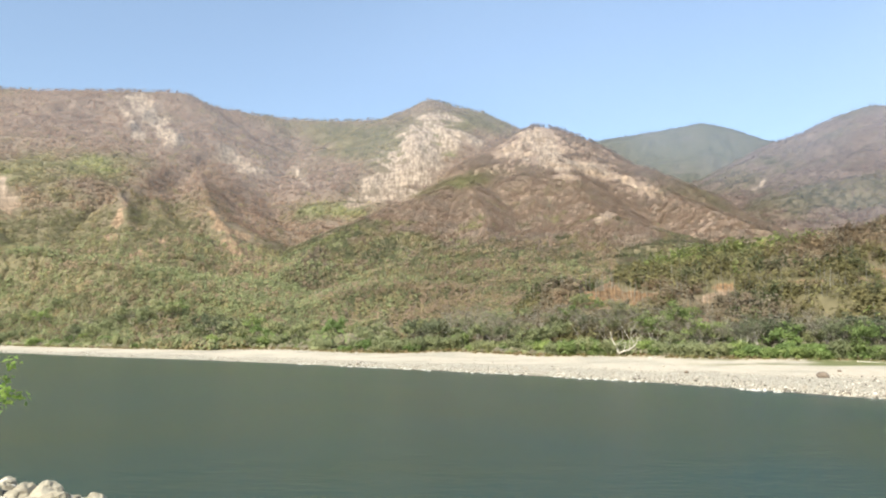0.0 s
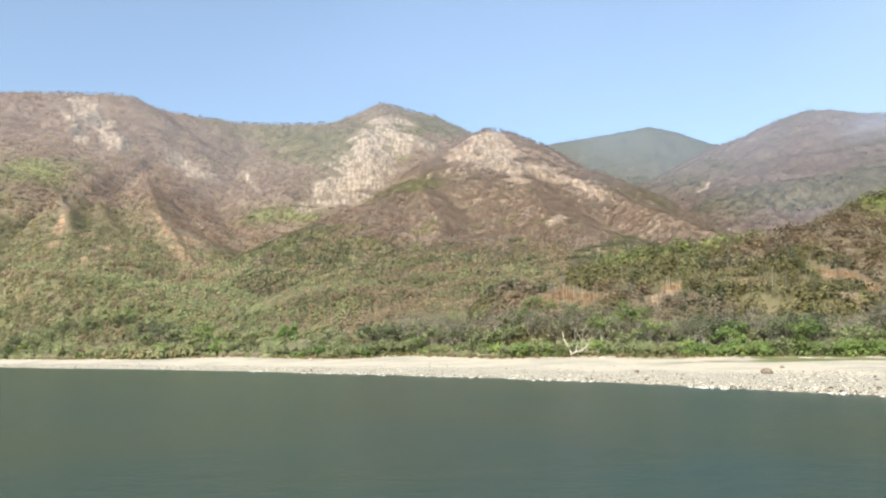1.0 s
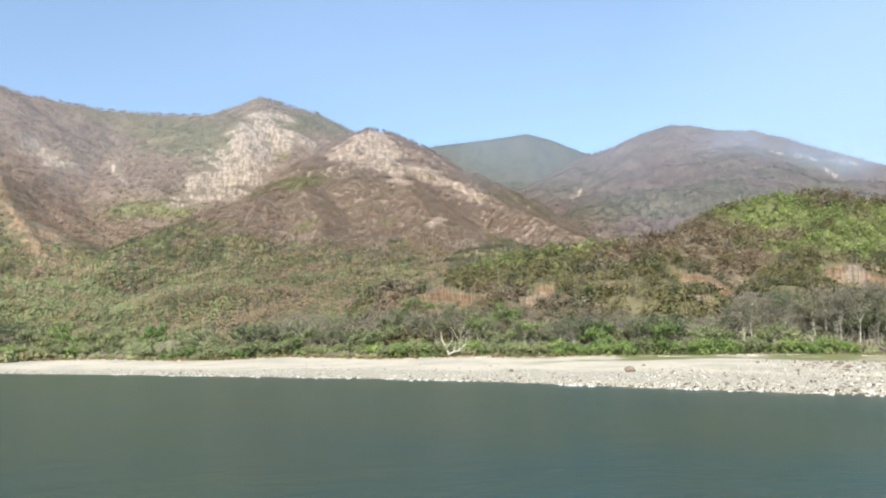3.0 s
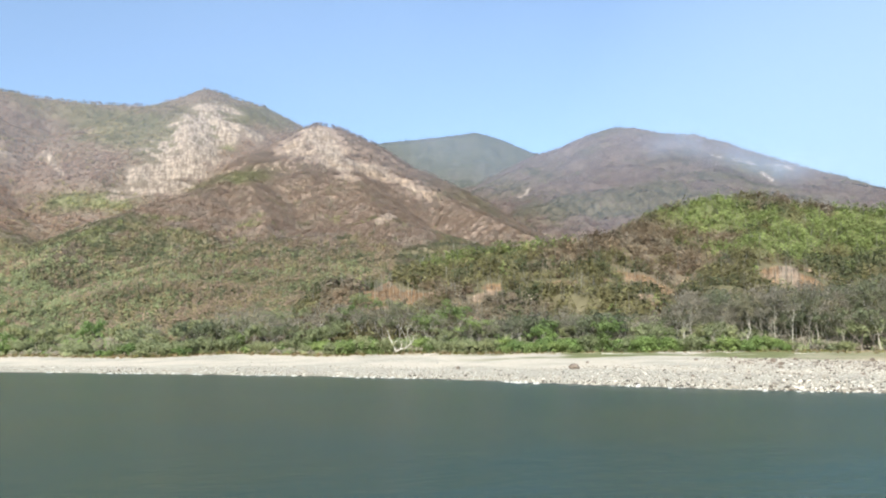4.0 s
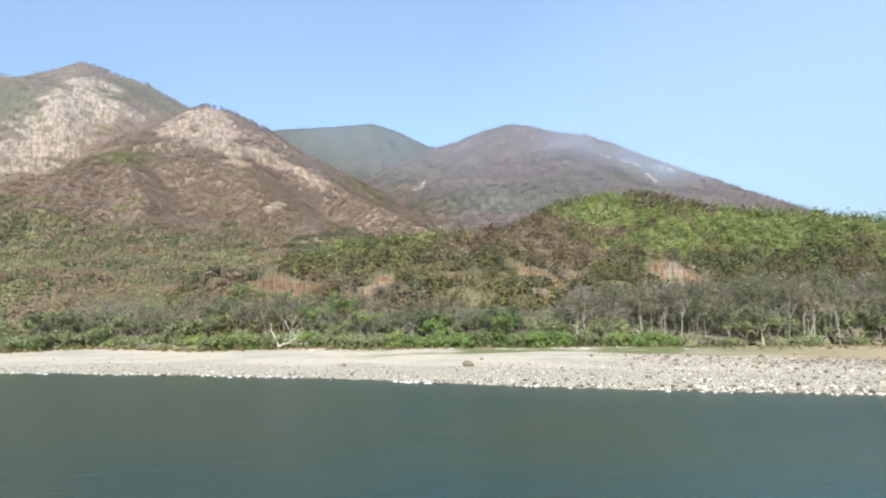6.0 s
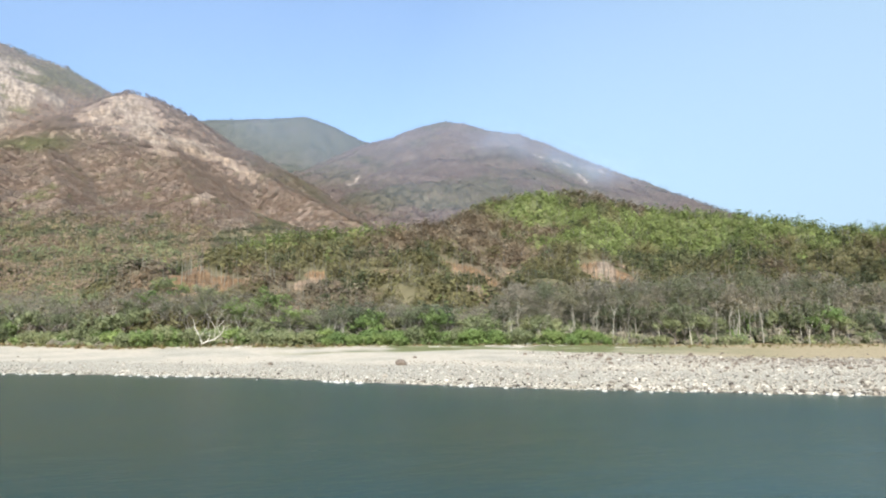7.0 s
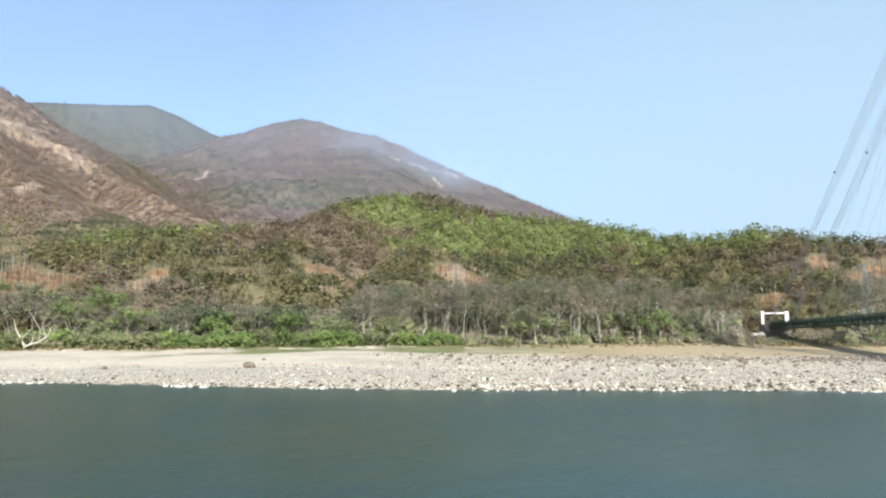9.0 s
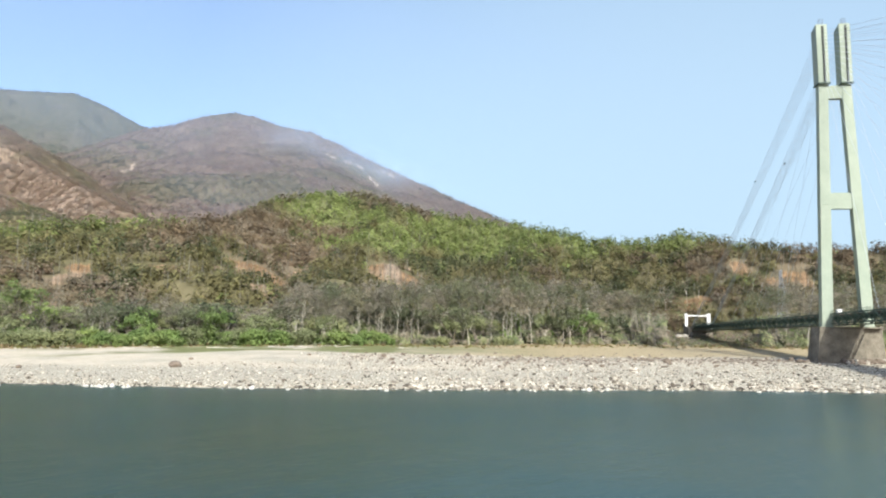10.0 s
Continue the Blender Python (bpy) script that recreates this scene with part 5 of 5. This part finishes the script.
# rubble round the pier
for k in range(46):
    v = bridge_m @ Vector((6.6 + (k % 2) * 1.5 + rnd.uniform(-0.3, 0.3), -4 + 18 * k / 33, 0)) if k < 34 else bridge_m @ Vector((rnd.uniform(-8, 7), rnd.choice((-15, 15)) + rnd.uniform(-1.5, 1.5), 0))
    boulder(rnd.choice(DARK_ROCKS + PALE_ROCKS[:1]), v.x, v.y, rnd.uniform(1.2, 1.6) if k < 34 and k % 2 == 0 else rnd.uniform(0.7, 1.2), "rough riprap block at the foot of the pier", "riprap round the pier")
# pale rubble below the abutment
for k in range(7):
    v = bridge_m @ Vector((-BACK + 13 + 1.6 * (k % 4) + rnd.uniform(-1, 1), math.copysign(12.0 + 2.0 * (k % 3), (bridge_m.inverted() @ Vector((0, 0, 0))).y), 0))
    boulder(PALE_ROCKS[k % 5], v.x, v.y, rnd.uniform(1.6, 2.8), "bright pale rubble block below the abutment", "rubble at the abutment")
# boulders of the near bank
for x, y, size, sq in ((-30.9, 39.0, 1.35, 0), (-28.0, 39.8, 0.80, 1), (-33.5, 40.6, 0.85, 2), (-35.2, 41.3, 0.74, 3), (-36.2, 43.6, 0.62, 4), (-35.2, 44.3, 0.55, 1), (-37.2, 45.0, 0.70, 2), (-35.8, 46.0, 0.45, 3),
                       (-32.8, 38.5, 0.86, 1), (-29.5, 37.1, 0.94, 4), (-38.5, 43.8, 0.78, 0), (-38.2, 46.7, 0.60, 3), (-29.1, 39.2, 0.45, 4), (-34.5, 38.5, 1.01, 2), (-36.6, 40.1, 0.94, 0)):
    boulder(NEAR_ROCKS[sq], x, y, size, "large pale cream boulder on the near bank", "boulders of the near bank", 0.3)


def pebbles(name, x, y, z, size, seed, material):
    """Many small stones in one mesh."""
    g = np.random.default_rng(seed)
    bm = bmesh.new()
    bmesh.ops.create_icosphere(bm, subdivisions=1, radius=1)
    v0 = np.array([v.co[:] for v in bm.verts])
    f0 = np.array([[v.index for v in f.verts] for f in bm.faces])
    bm.free()
    n = len(x)
    v = v0[None] * (1 + 0.45 * (g.random((n, len(v0), 1)) - 0.5)) * (size[:, None] * g.uniform(0.7, 1.2, (n, 3)) * (1, 1, 0.65))[:, None, :]
    a = g.uniform(0, 6.28, n)
    c, s = np.cos(a)[:, None], np.sin(a)[:, None]
    v = np.stack([v[..., 0] * c - v[..., 1] * s, v[..., 0] * s + v[..., 1] * c, v[..., 2]], -1) + np.stack([x, y, z], -1)[:, None, :]
    f = (f0[None] + (np.arange(n) * len(v0))[:, None, None]).reshape(-1, 3)
    ob, _ = sheet(name, v.reshape(-1, 3), f, material, False)
    return ob


COBBLE, t, bsdf = nodes_of("cobbles", 0.85, spec=0.25)
geo = t.nodes.new("ShaderNodeNewGeometry")
# tone at random per stone; dark share raised to imitate shadowed gaps
col = ramp(t, geo.outputs["Random Per Island"], (0.0, (0.045, 0.036, 0.028)), (0.28, (0.14, 0.118, 0.092)), (0.48, (0.32, 0.28, 0.22)), (0.76, (0.48, 0.432, 0.35)), (1.0, (0.74, 0.68, 0.575)))
t.links.new(mix(t, 0.35, col, ramp(t, noise_tex(t, 3.0), (0.3, (0.6, 0.58, 0.55)), (0.7, (1.15, 1.15, 1.15))), "MULTIPLY"), bsdf.inputs["Base Color"])
g = np.random.default_rng(31)
b = g.uniform(-36, 88, 90000)
inland = 110 * g.random(90000) ** 1.7 - 1.5
rr = np.linspace(150, 480, 331)
shore_r = []
for q in np.arange(-38, 90.5, 1.0):
    xs, ys = rr * math.sin(radians(q)), rr * math.cos(radians(q))
    d, s, _ = along(xs, ys, FAR_SHORE)
    shore_r.append(rr[int(np.argmin(np.abs(d * s)))])
r = np.interp(b, np.arange(-38, 90.5, 1.0), shore_r) + inland * 1.15
x, y = r * np.sin(np.radians(b)), r * np.cos(np.radians(b))
z, far, near, which = land(x, y)
limit = np.interp(b, BEARINGS, STONE_LINE)
ok = (far > -2.0) & (far < limit * (0.55 + 0.5 * (b > 38)) + 10 * fbm(x, y, 20, 3, 201))
x, y, z, b, far = (k[ok][:24000] for k in (x, y, z, b, far))
size = g.uniform(0.08, 0.21, len(x)) * (1 + 0.8 * np.exp(-np.abs(far) / 7)) * (0.85 + 0.45 * np.clip((b - 25) / 30, 0, 1)) * (1 + 1.2 * (g.random(len(x)) > 0.95))
o = pebbles("cobbles", x, y, np.maximum(z, -0.15) + size * 0.25, size, 5, COBBLE)
tagged(o, "pale rounded cobbles covering the river beach", "cobbles", kind="stuff")
# dark stones strewn along the upper beach downstream
g = np.random.default_rng(41)
b = g.uniform(40, 84, 4000)
r = np.interp(b, np.arange(-38, 90.5, 1.0), shore_r) + g.uniform(6, 120, 4000)
x, y = r * np.sin(np.radians(b)), r * np.cos(np.radians(b))
z, far, near, which = land(x, y)
ok = (far > 4) & (g.random(4000) < np.exp(-((far - 0.8 * np.interp(b, BEARINGS, STONE_LINE)) / 22) ** 2) + 0.08)
x, y, z = x[ok][:900], y[ok][:900], z[ok][:900]
size = 0.22 + 0.5 * g.random(len(x)) ** 3
o = pebbles("dark_stones", x, y, z + size * 0.2, size, 12, DARK_STONE)
tagged(o, "dark weathered stones strewn over the upper beach", "stones", kind="stuff")
# stones that stand out of the shallows
g = np.random.default_rng(33)
b = np.concatenate([g.uniform(-12, 34, 4500), g.uniform(34, 80, 1500)])
r = np.interp(b, np.arange(-38, 90.5, 1.0), shore_r) + g.uniform(-12, 8, 6000)
x, y = r * np.sin(np.radians(b)), r * np.cos(np.radians(b))
z, far, near, which = land(x, y)
ok = (far > -6) & (far < 0.6) & (g.random(6000) < 0.3 + 0.7 * np.exp(far / 2.5)) & (fbm(x, y, 14, 2, 211) > -0.1)
x, y, z = x[ok][::5], y[ok][::5], np.maximum(z[ok][::5], 0.03)
size = 0.24 + 0.5 * g.random(len(x)) ** 2
o = pebbles("shallow_stones", x, y, z, size, 9, BLEACHED)
tagged(o, "pale wet stones standing out of the shallow water", "stones", kind="stuff")
g = np.random.default_rng(37)
n = 2600
x = g.uniform(-60, -4, n)
edge = np.interp(x, [p[0] for p in NEAR_SHORE], [p[1] for p in NEAR_SHORE])
y = edge - 12 * g.random(n) + 0.6
z = land(x, y)[0]
size = g.uniform(0.10, 0.34, n) * (1 + 1.1 * (g.random(n) > 0.92))
o = pebbles("near_stones", x, y, z + size * 0.2, size, 6, COBBLE)
tagged(o, "pale broken stones along the near bank", "stones", kind="stuff")


# ---------------------------------------------------------------- smoke of the burning slope, and sheets for distance haze
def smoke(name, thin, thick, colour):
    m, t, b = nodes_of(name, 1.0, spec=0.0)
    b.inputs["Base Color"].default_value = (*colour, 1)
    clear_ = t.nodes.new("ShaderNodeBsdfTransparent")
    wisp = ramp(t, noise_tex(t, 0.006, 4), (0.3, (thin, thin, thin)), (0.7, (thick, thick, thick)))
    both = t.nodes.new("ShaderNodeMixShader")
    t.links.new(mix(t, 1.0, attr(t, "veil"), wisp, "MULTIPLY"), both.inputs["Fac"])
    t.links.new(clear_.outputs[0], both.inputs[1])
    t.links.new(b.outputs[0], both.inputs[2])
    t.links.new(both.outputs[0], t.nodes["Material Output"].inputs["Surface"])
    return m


def drift(name, label, material, lo, hi, dist, tall, dense, cling):
    """A sheet over the land, for drifting smoke and for distance haze: thin at its foot, its ends and its top."""
    u, v = np.meshgrid(np.linspace(0, 1, 90), np.linspace(0, 1, 30))
    bear = np.radians(lo + (hi - lo) * u)
    r = dist * (1 + 0.03 * np.sin(7 * u))
    x, y = r * np.sin(bear), r * np.cos(bear)
    low = land(x.ravel(), y.ravel())[0].reshape(x.shape)
    z = low + 2 + tall * v + (0.1 * tall * fbm(x, y, 160, 3, 301)) * v
    idx = np.arange(u.size).reshape(u.shape)
    quads = np.stack([idx[:-1, :-1], idx[:-1, 1:], idx[1:, 1:], idx[1:, :-1]], -1).reshape(-1, 4)
    ob, used = sheet(name, np.stack([x, y, z], -1).reshape(-1, 3), quads, material)
    foot, top = np.clip(v * tall / cling, 0, 1), np.clip((1 - v) / 0.55, 0, 1)
    ends = np.clip(np.minimum(u, 1 - u) / 0.35, 0, 1)
    soft = lambda q: q * q * (3 - 2 * q)
    point_floats(ob.data, veil=(dense * soft(foot) * soft(top) * soft(ends)).ravel()[used])
    return tagged(ob, label, "smoke", kind="stuff")


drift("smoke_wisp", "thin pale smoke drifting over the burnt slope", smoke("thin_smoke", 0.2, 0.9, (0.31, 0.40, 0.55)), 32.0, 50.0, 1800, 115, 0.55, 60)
# added see-through sheets that imitate the blue of distance haze
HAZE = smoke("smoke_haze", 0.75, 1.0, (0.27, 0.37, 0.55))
drift("smoke_haze", "thin blue sheet imitating distance haze before the mountains", HAZE, -80, 82, 1060, 560, 0.12, 130)
drift("smoke_haze", "thin blue sheet imitating distance haze in the valley", HAZE, -30, 75, 1540, 800, 0.13, 160)
